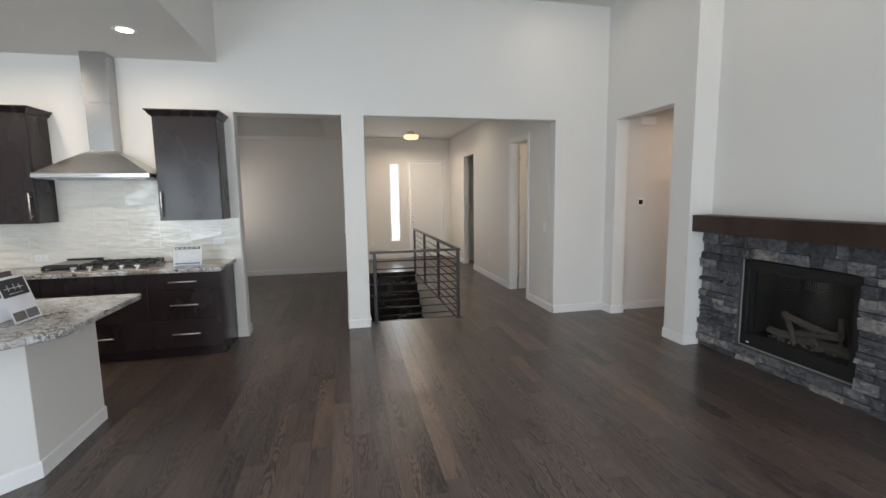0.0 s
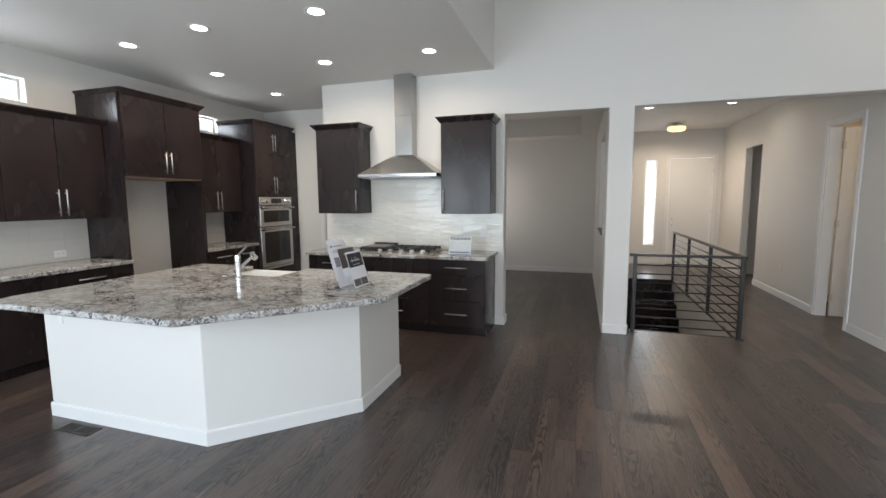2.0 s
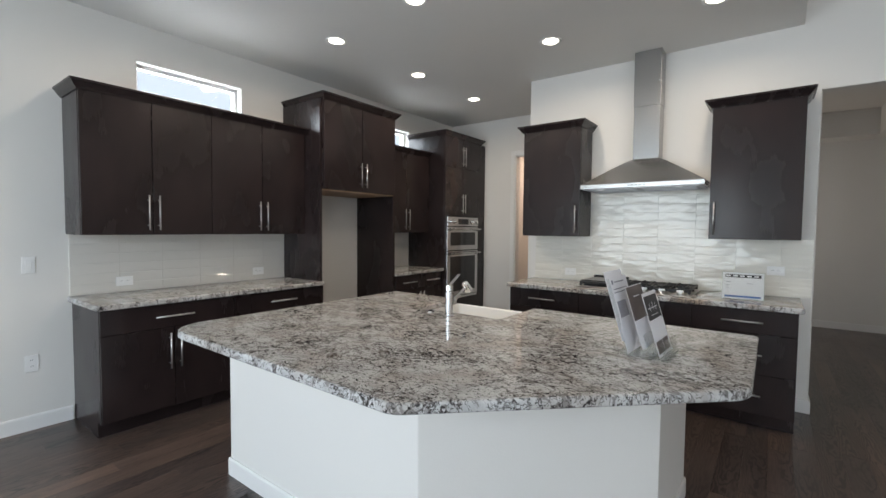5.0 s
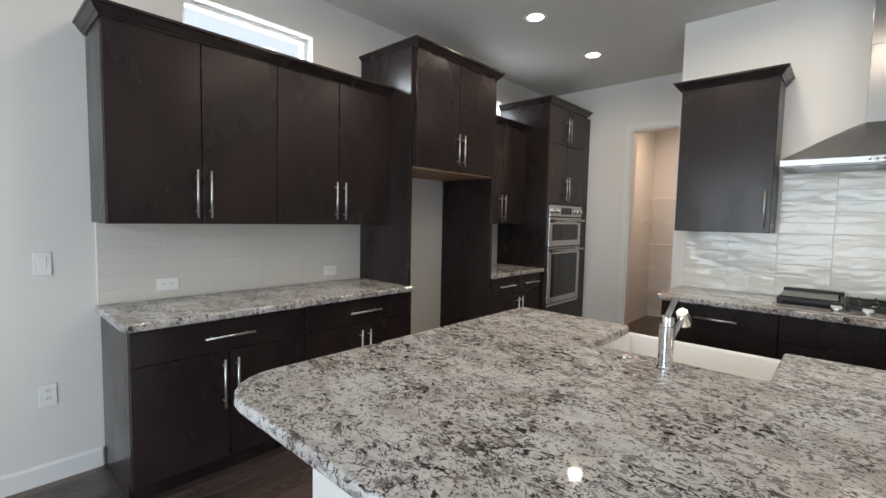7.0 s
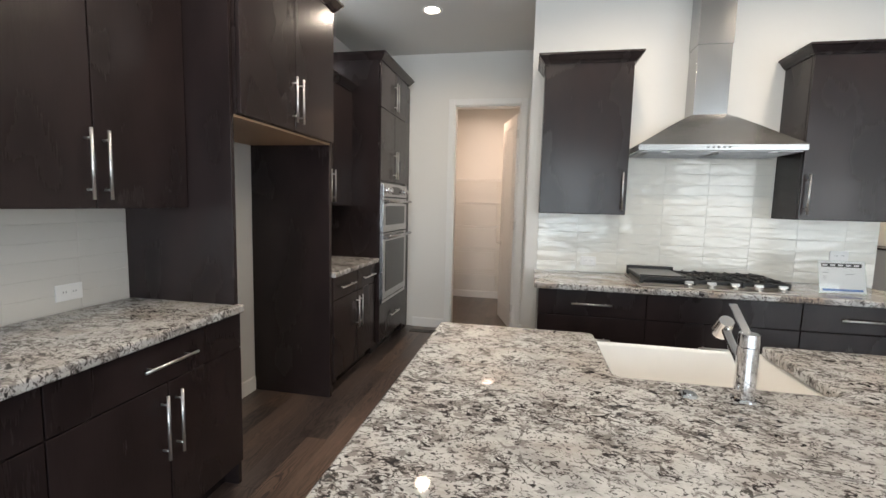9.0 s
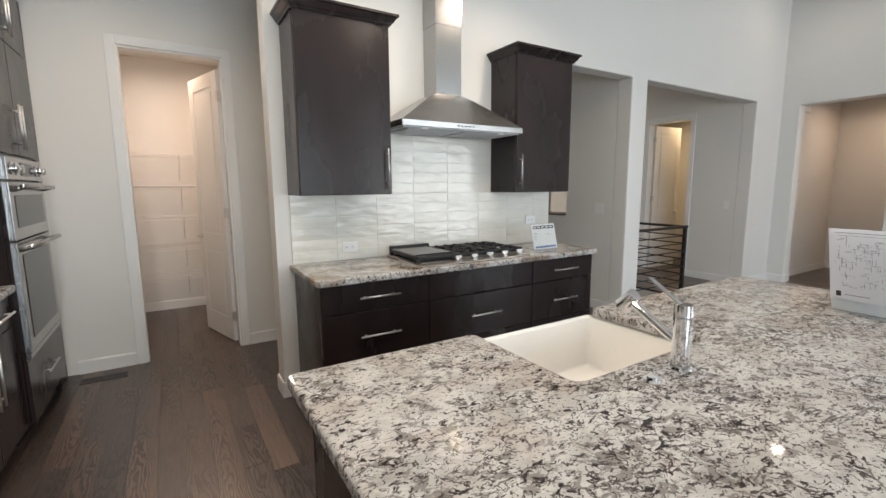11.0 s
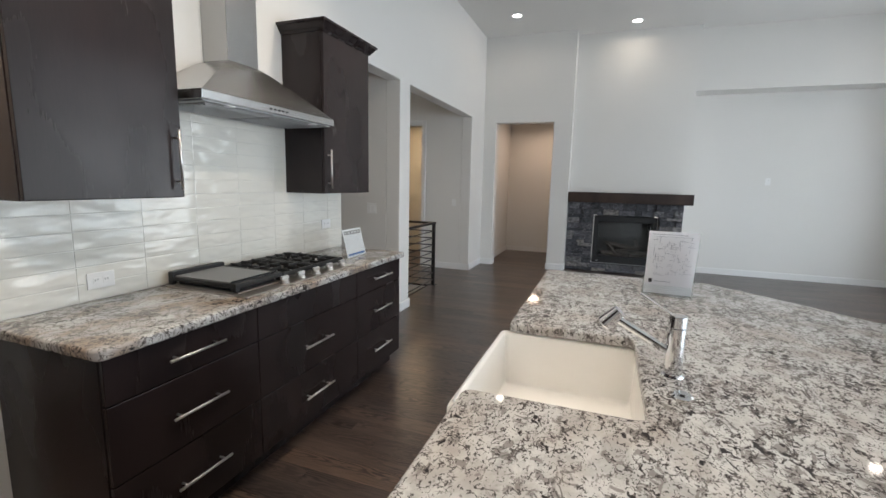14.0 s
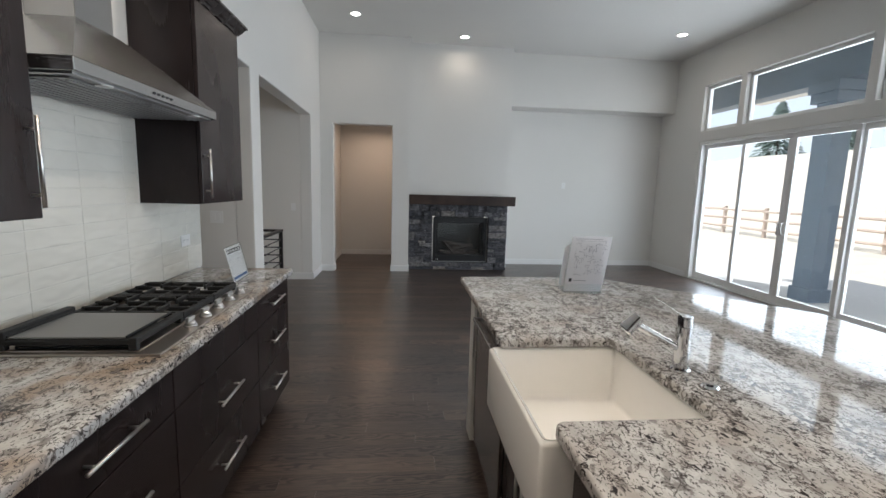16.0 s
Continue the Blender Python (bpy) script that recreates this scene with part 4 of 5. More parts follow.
def farm_sink():
    t = thing("farmhouse_sink", (-2.394, 4.55, 0.62), "white fireclay apron-front sink set under the granite", "sink")
    x0, x1, y0, y1, z0, z1 = -2.733, -2.057, 4.262, 4.805, 0.625, 0.8735
    bm = bmesh.new()
    box(bm, x0, x1, y0, y1, z0, z1)
    bm.faces.ensure_lookup_table()
    topf = max(bm.faces, key=lambda f: f.calc_center_median().z)
    bmesh.ops.inset_region(bm, faces=[topf], thickness=0.032)
    down = bmesh.ops.extrude_face_region(bm, geom=[topf])
    vs = [g for g in down["geom"] if isinstance(g, bmesh.types.BMVert)]
    bmesh.ops.delete(bm, geom=[topf], context="FACES")
    bmesh.ops.translate(bm, verts=vs, vec=(0, 0, -0.215))
    for v in vs:
        v.co.x += 0.012 if v.co.x < -2.39 else -0.012
        v.co.y += 0.012 if v.co.y < 4.53 else -0.012
    bmesh.ops.bevel(bm, geom=list(bm.edges), offset=0.014, segments=4, affect="EDGES", profile=0.5)
    part("basin", bm, PORCELAIN, t, smooth=True)
    part("drain", rod(rod(bmesh.new(), (-2.394, 4.50, 0.659), (-2.394, 4.50, 0.663), 0.043, 24), (-2.394, 4.50, 0.663), (-2.394, 4.50, 0.665), 0.030, 24, 0.028), CHROME, t, "chrome drain strainer")


farm_sink()


def kitchen_faucet():
    t = thing("kitchen_faucet", (-2.385, 4.212, 0.915), "chrome single-lever pull-out kitchen faucet", "faucet")
    x, y = -2.385, 4.212
    part("body", rod(rod(rod(bmesh.new(), (x, y, 0.9155), (x, y, 0.920), 0.033, 28, 0.031), (x, y, 0.920), (x, y, 1.062), 0.0255, 28), (x, y, 1.065), (x, y, 1.098), 0.0255, 28, 0.0245), CHROME, t, smooth=False)
    sp = part("spout", rod(bmesh.new(), (x, y + 0.012, 0.985), (x + 0.008, y + 0.172, 1.070), 0.0125, 18, 0.0120), CHROME, t)
    part("spray_head", rod(rod(bmesh.new(), (x + 0.008, y + 0.158, 1.092), (x + 0.010, y + 0.197, 1.046), 0.020, 24, 0.027), (x + 0.010, y + 0.197, 1.046), (x + 0.0105, y + 0.200, 1.042), 0.024, 20, 0.020), CHROME, sp)
    bm = boxes((-0.011, 0.011, 0.0, 0.118, -0.0022, 0.0022), r=0.0015)
    bmesh.ops.transform(bm, matrix=pose(x - 0.002, y + 0.006, 1.094, 31, 0, 0), verts=bm.verts)
    part("lever", bm, CHROME, t, "flat chrome lever blade")


kitchen_faucet()
b_ = thing("disposal_button", (-2.525, 4.205, 0.915), "round chrome disposal air switch in the granite", "switch")
part("flange", rod(bmesh.new(), (-2.525, 4.205, 0.9152), (-2.525, 4.205, 0.921), 0.026, 24, 0.022), CHROME, b_)
part("button", rod(bmesh.new(), (-2.525, 4.205, 0.921), (-2.525, 4.205, 0.926), 0.013, 20), CHROME, b_)

# ---- fireplace ----


def fireplace():
    m = thing("mantel_shelf", (4.15, 4.09, 1.16), "dark-stained wooden beam mantel over the stone fireplace", "mantel")
    part("beam", boxes((4.045, 4.278, 3.13, 5.036, 1.195, 1.362), r=0.004), MANTEL, m)
    f = thing("gas_fireplace", (4.2, 4.09, 0.15), "black gas fireplace insert with glass and ceramic logs", "fireplace")
    y0, y1, z0, z1 = 3.60, 4.585, 0.155, 0.965
    fx = 4.240
    part("surround", boxes((fx, 4.32, y0, y1, z1 - 0.075, z1), (fx, 4.32, y0, y1, z0, z0 + 0.115), (fx, 4.32, y0, y0 + 0.05, z0 + 0.115, z1 - 0.075), (fx, 4.32, y1 - 0.05, y1, z0 + 0.115, z1 - 0.075), r=0.004), BLACK, f, "black metal surround")
    part("inner_frame", boxes((fx + 0.02, 4.305, y0 + 0.05, y1 - 0.05, z1 - 0.10, z1 - 0.076), (fx + 0.02, 4.305, y0 + 0.05, y0 + 0.07, z0 + 0.116, z1 - 0.10), (fx + 0.02, 4.305, y1 - 0.07, y1 - 0.05, z0 + 0.116, z1 - 0.10)), BLACK, f)
    part("firebox", boxes((4.55, 4.57, y0 + 0.05, y1 - 0.05, z0 + 0.08, z1), (4.312, 4.55, y0 + 0.05, y1 - 0.05, z0 + 0.06, z0 + 0.11), (4.322, 4.55, y0 + 0.04, y0 + 0.06, z0 + 0.11, z1), (4.322, 4.55, y1 - 0.06, y1 - 0.04, z0 + 0.11, z1), (4.322, 4.57, y0 + 0.04, y1 - 0.04, z1, z1 + 0.02)), BLACK, f)
    g = part("glass", boxes((4.290, 4.294, y0 + 0.052, y1 - 0.052, z0 + 0.117, z1 - 0.077)), PANE, f, "clear fireplace glass")
    g.visible_shadow = False
    random.seed(5)
    for k, (y, z, dx, dy, dz, r) in enumerate(((3.97, 0.155, 0.1, 0.24, 0.0, 0.040), (4.24, 0.150, -0.1, 0.20, 0.01, 0.036), (4.08, 0.185, 0.3, 0.12, 0.05, 0.034), (4.02, 0.235, 0.12, 0.20, -0.05, 0.034), (4.27, 0.225, 0.18, 0.10, 0.12, 0.030), (3.86, 0.245, 0.1, 0.03, 0.16, 0.030), (4.14, 0.295, -0.05, 0.19, 0.04, 0.030))):
        c = Vector((4.43 + 0.012 * (k % 3), y, z0 + z))
        d = Vector((dx * 0.3, dy, dz))
        bm = rod(bmesh.new(), c - d, c + d, r, 9, r * 0.8)
        bmesh.ops.subdivide_edges(bm, edges=[e for e in bm.edges if abs(e.calc_length() - 2 * d.length) < 0.02], cuts=3)
        for v in bm.verts:
            v.co += Vector((random.uniform(-1, 1), random.uniform(-1, 1), random.uniform(-1, 1))) * 0.009
        part("log", bm, LOGS, f, "grey-brown ceramic log")
    bm = bmesh.new()
    for k in range(70):
        p = (4.33 + random.uniform(0, 0.18), random.uniform(y0 + 0.2, y1 - 0.2), z0 + 0.112 + random.uniform(0, 0.015))
        bmesh.ops.create_icosphere(bm, subdivisions=1, radius=random.uniform(0.008, 0.018), matrix=Matrix.Translation(p))
    part("embers", bm, LOGS, f, "loose grey ember chips")
    part("badge", boxes((fx - 0.003, fx - 0.0002, y1 - 0.10, y1 - 0.07, z0 + 0.03, z0 + 0.04)), PLASTIC, f)
    part("edge_trim", boxes((fx - 0.004, fx + 0.03, y0 - 0.012, y0 - 0.002, z0 - 0.003, z1), (fx - 0.004, fx + 0.03, y1 + 0.002, y1 + 0.012, z0 - 0.003, z1), (fx - 0.004, fx + 0.03, y0 - 0.012, y1 + 0.012, z0 - 0.013, z0 - 0.004)), GREYTRIM, f, "thin grey metal edge trim")


fireplace()
stone_back = structure("chimney_stone_backing", wall_cells("x", 4.215, 4.278, 3.235, 5.035, 0.0, 1.194, [(3.585, 4.602, 0.14, 0.98)]), MORTAR, "dark mortar bed behind the ledge stones", "stone veneer")

# ---- windows and sliding doors ----


def sash_window(name, x0, x1, z0, z1, label):
    """A fixed window in the south wall."""
    w = tagged(new(name), label, "window", kind="structure")
    w.location = ((x0 + x1) / 2, -0.08, z0)
    f = 0.05
    part("window_frame", boxes((x0, x1, -0.13, -0.07, z0, z0 + f), (x0, x1, -0.13, -0.07, z1 - f, z1), (x0, x0 + f, -0.13, -0.07, z0 + f, z1 - f), (x1 - f, x1, -0.13, -0.07, z0 + f, z1 - f), r=0.003), TRIM, w)
    p = part("pane", boxes((x0 + f, x1 - f, -0.104, -0.098, z0 + f, z1 - f)), PANE, w)
    p.visible_shadow = False


sash_window("window_1", 2.87, 3.69, 2.585, 3.34, "white-framed transom window over the sliding doors")
sash_window("window_2", 0.95, 2.75, 2.585, 3.34, "wide white-framed transom window over the sliding doors")
sash_window("window_3", 0.02, 0.83, 2.585, 3.34, "white-framed transom window over the sliding doors")


def slider():
    d = tagged(new("door_1"), "white four-panel sliding glass door to the patio", "sliding door", kind="structure")
    d.location = (1.85, -0.08, 0)
    x0, x1, top = 0.02, 3.68, 2.40
    part("door_frame", boxes((x0, x1, -0.15, -0.01, top - 0.045, top), (x0, x0 + 0.045, -0.15, -0.01, 0.0, top - 0.045), (x1 - 0.045, x1, -0.15, -0.01, 0.0, top - 0.045), (x0 + 0.045, x1 - 0.045, -0.15, -0.02, -0.015, 0.025), r=0.003), TRIM, d)
    w = (x1 - x0 - 0.09) / 4
    for k in range(4):
        a = x0 + 0.045 + k * w
        b = a + w
        y0, y1 = (-0.085, -0.045) if k in (1, 2) else (-0.13, -0.09)
        a -= 0.03 if k == 3 else 0
        b += 0.03 if k == 0 else 0
        f = part("panel_frame", boxes((a, b, y0, y1, top - 0.115, top - 0.048), (a, b, y0, y1, 0.027, 0.13), (a, a + 0.065, y0, y1, 0.13, top - 0.115), (b - 0.065, b, y0, y1, 0.13, top - 0.115), r=0.004), TRIM, d)
        g = part("pane", boxes((a + 0.065, b - 0.065, (y0 + y1) / 2 - 0.004, (y0 + y1) / 2 + 0.004, 0.13, top - 0.115)), PANE, f)
        g.visible_shadow = False
        if k in (1, 2):
            hx = b - 0.032 if k == 1 else a + 0.032
            bm = bmesh.new()
            rod(bm, (hx, y1 + 0.04, 0.98), (hx, y1 + 0.04, 1.14), 0.009, 10)
            rod(bm, (hx, y1, 0.975), (hx, y1 + 0.04, 0.985), 0.009, 10)
            rod(bm, (hx, y1, 1.145), (hx, y1 + 0.04, 1.135), 0.009, 10)
            part("handle", bm, NICKEL, f, "D-shaped metal pull handle", True)


slider()


def clerestory(name, y0, y1, z0, z1):
    w = tagged(new(name), "small high white-framed window above the cabinets", "window", kind="structure")
    w.location = (-5.04, (y0 + y1) / 2, z0)
    f = 0.03
    part("window_frame", boxes((-5.09, -5.03, y0, y1, z0, z0 + f), (-5.09, -5.03, y0, y1, z1 - f, z1), (-5.09, -5.03, y0, y0 + f, z0 + f, z1 - f), (-5.09, -5.03, y1 - f, y1, z0 + f, z1 - f), r=0.003), TRIM, w)
    p = part("pane", boxes((-5.062, -5.056, y0 + f, y1 - f, z0 + f, z1 - f)), PANE, w)
    p.visible_shadow = False
    part("window_sill", boxes((-5.03, -4.953, y0, y1, z0 - 0.001, z0 + 0.004)), TRIM, w)


sash_window("window_7", -4.30, -1.30, 0.35, 2.40, "wide white-framed window of the dining area")
# unseen window added so that the office fill lamp has an opening
w8 = tagged(new("window_added"), "white-framed window added on the unseen office wall for a fill lamp", "window", kind="structure")
w8.location = (-1.86, 10.2, 0.9)
part("window_frame", boxes((-1.90, -1.84, 9.78, 10.65, 0.9, 0.95), (-1.90, -1.84, 9.78, 10.65, 2.25, 2.3), (-1.90, -1.84, 9.78, 9.83, 0.95, 2.25), (-1.90, -1.84, 10.60, 10.65, 0.95, 2.25), r=0.003), TRIM, w8)
part("pane", boxes((-1.874, -1.868, 9.83, 10.60, 0.95, 2.25)), PANE, w8).visible_shadow = False
clerestory("window_4", 3.46, 4.325, 2.52, 2.755)
clerestory("window_5", 6.20, 6.755, 2.555, 2.775)

# ---- doors ----


def panel_door(name, w, h, label, category="door"):
    """A two-panel door leaf, hinged at the origin, lying along +x, in the x-z plane."""
    d = tagged(new(name), label, category, kind="structure")
    part("leaf", boxes((0, w, -0.0125, 0.0125, 0.01, h)), DOORP, d)
    for side in (-1, 1):
        y0, y1 = sorted((side * 0.0127, side * 0.0175))
        s = 0.11
        part("rails", boxes((0, s, y0, y1, 0.01, h), (w - s, w, y0, y1, 0.01, h), (s, w - s, y0, y1, h - 0.12, h), (s, w - s, y0, y1, 0.01, 0.22), (s, w - s, y0, y1, 0.86, 1.0), r=0.002, seg=1), DOORP, d)
        for z0, z1 in ((0.26, 0.82), (1.04, h - 0.16)):
            part("panel", boxes((s + 0.03, w - s - 0.03, *sorted((side * 0.0127, side * 0.0165)), z0, z1), r=0.0018, seg=1), DOORP, d)
        bm = rod(rod(bmesh.new(), (w - 0.06, side * 0.0176, 0.96), (w - 0.06, side * 0.026, 0.96), 0.026, 18), (w - 0.06, side * 0.026, 0.96), (w - 0.06, side * 0.06, 0.96), 0.009, 10)
        rod(bm, (w - 0.055, side * 0.058, 0.96), (w - 0.17, side * 0.058, 0.955), 0.008, 10)
        part("door_handle", bm, NICKEL, d, "satin nickel lever handle", True)
    for z in (0.25, 1.2, h - 0.22):
        part("hinge", boxes((-0.010, 0.022, -0.022, 0.022, z - 0.045, z + 0.045), r=0.002, seg=1), NICKEL, d, "satin nickel hinge")
    return d


panel_door("door_2", 0.66, 2.43, "white two-panel pantry door standing open").matrix_world = pose(-3.138, 7.935, 0, 0, 0, 106)
panel_door("door_3", 0.67, 2.40, "white two-panel door standing ajar off the hall").matrix_world = pose(3.42, 8.10, 0, 0, 0, -3)


def entry_door():
    d = tagged(new("door_4"), "white painted front door", "door", kind="structure")
    d.location = (2.66, 12.55, 0)
    part("leaf", boxes((2.235, 3.085, 12.53, 12.575, 0.01, 2.425), r=0.002), DOORP, d)
    part("threshold", boxes((2.22, 3.10, 12.48, 12.66, 0.0, 0.018), r=0.004), BLACK, d)
    for z, r in ((0.93, 0.028), (1.07, 0.026)):
        part("door_handle", rod(bmesh.new(), (2.31, 12.53, z), (2.31, 12.48, z), r, 18, r * 0.8), NICKEL, d, "satin nickel knob", True)
    for z in (0.3, 1.25, 2.15):
        part("hinge", boxes((3.083, 3.10, 12.51, 12.53, z - 0.05, z + 0.05)), NICKEL, d)


entry_door()


def entry_sidelight():
    w = tagged(new("window_6"), "tall narrow sidelight window beside the front door", "window", kind="structure")
    w.location = (1.835, 12.58, 0.46)
    x0, x1, z0, z1, f = 1.72, 1.95, 0.46, 2.43, 0.022
    part("window_frame", boxes((x0, x1, 12.56, 12.62, z0, z0 + f), (x0, x1, 12.56, 12.62, z1 - f, z1), (x0, x0 + f, 12.56, 12.62, z0 + f, z1 - f), (x1 - f, x1, 12.56, 12.62, z0 + f, z1 - f)), TRIM, w)
    p = part("pane", boxes((x0 + f, x1 - f, 12.588, 12.594, z0 + f, z1 - f)), PANE, w)
    p.visible_shadow = False


entry_sidelight()
single("pass_through_sill", boxes((0.575, 0.865, 7.40, 8.75, 1.0605, 1.078), r=0.003), MANTEL, "dark wood sill of the pass-through opening", "sill")

# ---- stairs and railing ----


def stair_rail():
    t = thing("stair_railing", (1.45, 6.68, 0), "black steel stair railing with horizontal bars", "railing")
    top = 0.915
    posts = [(0.93, 6.69), (2.0, 6.69), (2.0, 7.95), (2.0, 9.2), (2.0, 10.4)]
    for x, y in posts:
        p = part("post", boxes((x - 0.02, x + 0.02, y - 0.02, y + 0.02, 0.006, top - 0.03), r=0.002), RAIL, t)
        part("base_plate", boxes((x - 0.045, x + 0.045, y - 0.045, y + 0.045, 0.0005, 0.008), r=0.001), RAIL, p)
    part("top_rail", boxes((0.87, 2.03, 6.665, 6.715, top - 0.03, top), r=0.004), RAIL, t)
    part("top_rail", boxes((1.975, 2.025, 6.716, 10.43, top - 0.03, top), r=0.004), RAIL, t)
    for k in range(8):
        z = 0.085 + k * 0.1
        part("bar", rod(bmesh.new(), (0.93, 6.69, z), (2.0, 6.69, z), 0.0075, 8), RAIL, t, smooth=True)
        part("bar", rod(bmesh.new(), (2.0, 6.69, z), (2.0, 10.4, z), 0.0075, 8), RAIL, t, smooth=True)


stair_rail()


def stairs():
    t = thing("staircase", (1.45, 8.5, -2.6), "dark-stained wooden stairs down to the basement, coloured darker for the unlit well", "stairs")
    # cabinet finish on treads and risers puts the well's dimness into their colour
    for k in range(14):
        z = -0.185 * (k + 1)
        y = 10.38 - 0.262 * (k + 1)
        part("tread", boxes((0.86, 1.995, y - 0.01, y + 0.285, z - 0.035, z), r=0.006), CAB, t)
        part("riser", boxes((0.86, 1.995, y + 0.262, y + 0.278, z, z + 0.15)), CAB, t)


stairs()
structure("wall_stairwell", boxes((1.998, 2.03, 6.76, 10.40, -2.8, -0.021), (0.83, 0.858, 6.76, 10.40, -2.8, -0.021), (0.83, 2.03, 6.72, 6.758, -2.8, -0.021), (0.83, 2.03, 10.40, 10.44, -2.8, -0.201)), WALL, PAINTED + " stairwell wall")
structure("floor_basement", boxes((0.83, 2.03, 6.72, 10.44, -2.9, -2.8)), CONCRETE, "plain basement floor below the stairs", "floor")
structure("trim", boxes((0.86, 2.03, 6.735, 6.762, -0.02, 0.002), (1.972, 1.997, 6.762, 10.40, -0.02, 0.002), (0.86, 1.972, 10.375, 10.40, -0.02, 0.002)), CAB, "dark wood nosing round the stairwell", "nosing")

# ---- lamps ----


def downlight(x, y, z, watts, lens, group):
    t = thing("recessed_light", (x, y, z), "white round recessed ceiling light, switched on", "ceiling light", group)
    bm = bmesh.new()
    prof = [(0.062, -0.001), (0.078, -0.0065), (0.092, -0.004), (0.093, -0.0005)]
    for k in range(28):
        for (r0, h0), (r1, h1) in zip(prof, prof[1:]):
            q = []
            for r, h, j in ((r0, h0, k), (r1, h1, k), (r1, h1, k + 1), (r0, h0, k + 1)):
                a = 2 * math.pi * j / 28
                q.append(bm.verts.new((x + r * math.cos(a), y + r * math.sin(a), z + h)))
            bm.faces.new(q)
    bmesh.ops.remove_doubles(bm, verts=bm.verts, dist=1e-5)
    part("trim_ring", bm, PLASTIC, t, "white trim ring", True)
    part("lens", rod(bmesh.new(), (x, y, z - 0.003), (x, y, z - 0.0012), 0.064, 28), lens, t, "glowing lens")
    if watts:
        round_light("recessed_glow", (x, y, z - 0.012), 0.12, watts, (1.0, 0.84, 0.64), 165)


for x, y in ((-3.90, 3.53), (-2.91, 4.49), (-1.20, 5.70), (-2.41, 5.69), (-3.87, 5.67), (-3.86, 6.73), (-3.905, 4.61), (-1.75, 4.52)):
    downlight(x, y, KIT, KITCHEN_W, LAMP, "kitchen recessed lights")
for x, y in ((3.145, 5.87), (3.85, 4.17), (3.145, 0.85)):
    downlight(x, y, TOP, 1.8, LAMP_COOL, "great room recessed lights")
for x, y in ((1.37, 9.55), (2.58, 9.55)):
    downlight(x, y, KIT, 3.0, LAMP, "hall recessed lights")


def flush_light():
    x, y, z = 2.13, 11.45, KIT
    t = thing("flush_ceiling_light", (x, y, z), "frosted glass drum ceiling light with brushed metal, on", "ceiling light")
    part("canopy", rod(rod(bmesh.new(), (x, y, z - 0.03), (x, y, z - 0.0005), 0.075, 24), (x, y, z - 0.06), (x, y, z - 0.03), 0.012, 12), NICKEL, t, smooth=False)
    bm = rod(bmesh.new(), (x, y, z - 0.155), (x, y, z - 0.075), 0.155, 32, 0.175)
    bmesh.ops.bevel(bm, geom=[e for e in bm.edges if e.calc_face_angle(0) > 0.8], offset=0.015, segments=3, affect="EDGES")
    part("shade", bm, SHADE, t, "glowing frosted glass shade", True)
    part("finial", rod(bmesh.new(), (x, y, z - 0.172), (x, y, z - 0.1555), 0.012, 12, 0.02), NICKEL, t)
    part("band", rod(bmesh.new(), (x, y, z - 0.0745), (x, y, z - 0.062), 0.178, 32), NICKEL, t)
    round_light("flush_glow", (x, y, z - 0.185), 0.28, 17, WARM)


flush_light()
round_light("pantry_glow", (-3.45, 8.6, 2.80), 0.25, 13, (1.0, 0.72, 0.52))
round_light("bath_glow", (4.2, 7.9, 2.70), 0.25, 11, (1.0, 0.70, 0.38))
round_light("passage_glow", (5.2, 5.7, 2.70), 0.25, 6, (1.0, 0.70, 0.48))

# ---- small fixtures ----


def plate(axis, at, out, a, z, kind, label):
    """An electrical wall plate on a wall plane; kind: switch, outlet, wide_outlet, double."""
    t = thing("wall_plate", (at, a, z) if axis == "x" else (a, at, z), label, "outlet" if "outlet" in kind else "switch")
    w, h = {"outlet": (0.072, 0.116), "switch": (0.072, 0.116), "double": (0.118, 0.116), "wide_outlet": (0.116, 0.072)}[kind]

    def b(a0, a1, o0, o1, z0, z1):
        o = sorted((at + out * o0, at + out * o1))
        return (*o, a0, a1, z0, z1) if axis == "x" else (a0, a1, *o, z0, z1)

    part("cover", boxes(b(a - w / 2, a + w / 2, 0.0006, 0.006, z - h / 2, z + h / 2), r=0.002), PLASTIC, t)
    if kind in ("outlet", "wide_outlet"):
        for s in (-1, 1):
            da, dz = (0, 0.021 * s) if kind == "outlet" else (0.021 * s, 0)
            f = part("socket", boxes(b(a + da - 0.014, a + da + 0.014, 0.0061, 0.0075, z + dz - 0.014, z + dz + 0.014), r=0.0006, seg=1), PLASTIC, t)
            part("slot", boxes(b(a + da - 0.007, a + da - 0.0045, 0.0076, 0.0079, z + dz - 0.002, z + dz + 0.007), b(a + da + 0.0045, a + da + 0.007, 0.0076, 0.0079, z + dz - 0.002, z + dz + 0.007)), INK, f, "dark slots")
    else:
        for da in ((0,) if kind == "switch" else (-0.023, 0.023)):
            part("rocker", boxes(b(a + da - 0.016, a + da + 0.016, 0.0061, 0.009, z - 0.033, z + 0.033), r=0.001, seg=1), PLASTIC, t)


plate("x", -4.95, 1, 2.78, 1.16, "switch", "white light switch plate on the kitchen wall")
plate("x", -4.95, 1, 2.78, 0.47, "outlet", "white outlet plate low on the kitchen wall")
plate("x", -4.937, 1, 3.338, 1.0, "wide_outlet", "white outlet in the backsplash over the side counter")
plate("x", -4.937, 1, 4.47, 1.0, "wide_outlet", "white outlet in the backsplash over the side counter")
plate("y", 6.537, -1, -2.507, 1.003, "wide_outlet", "white outlet in the backsplash beside the cooktop")
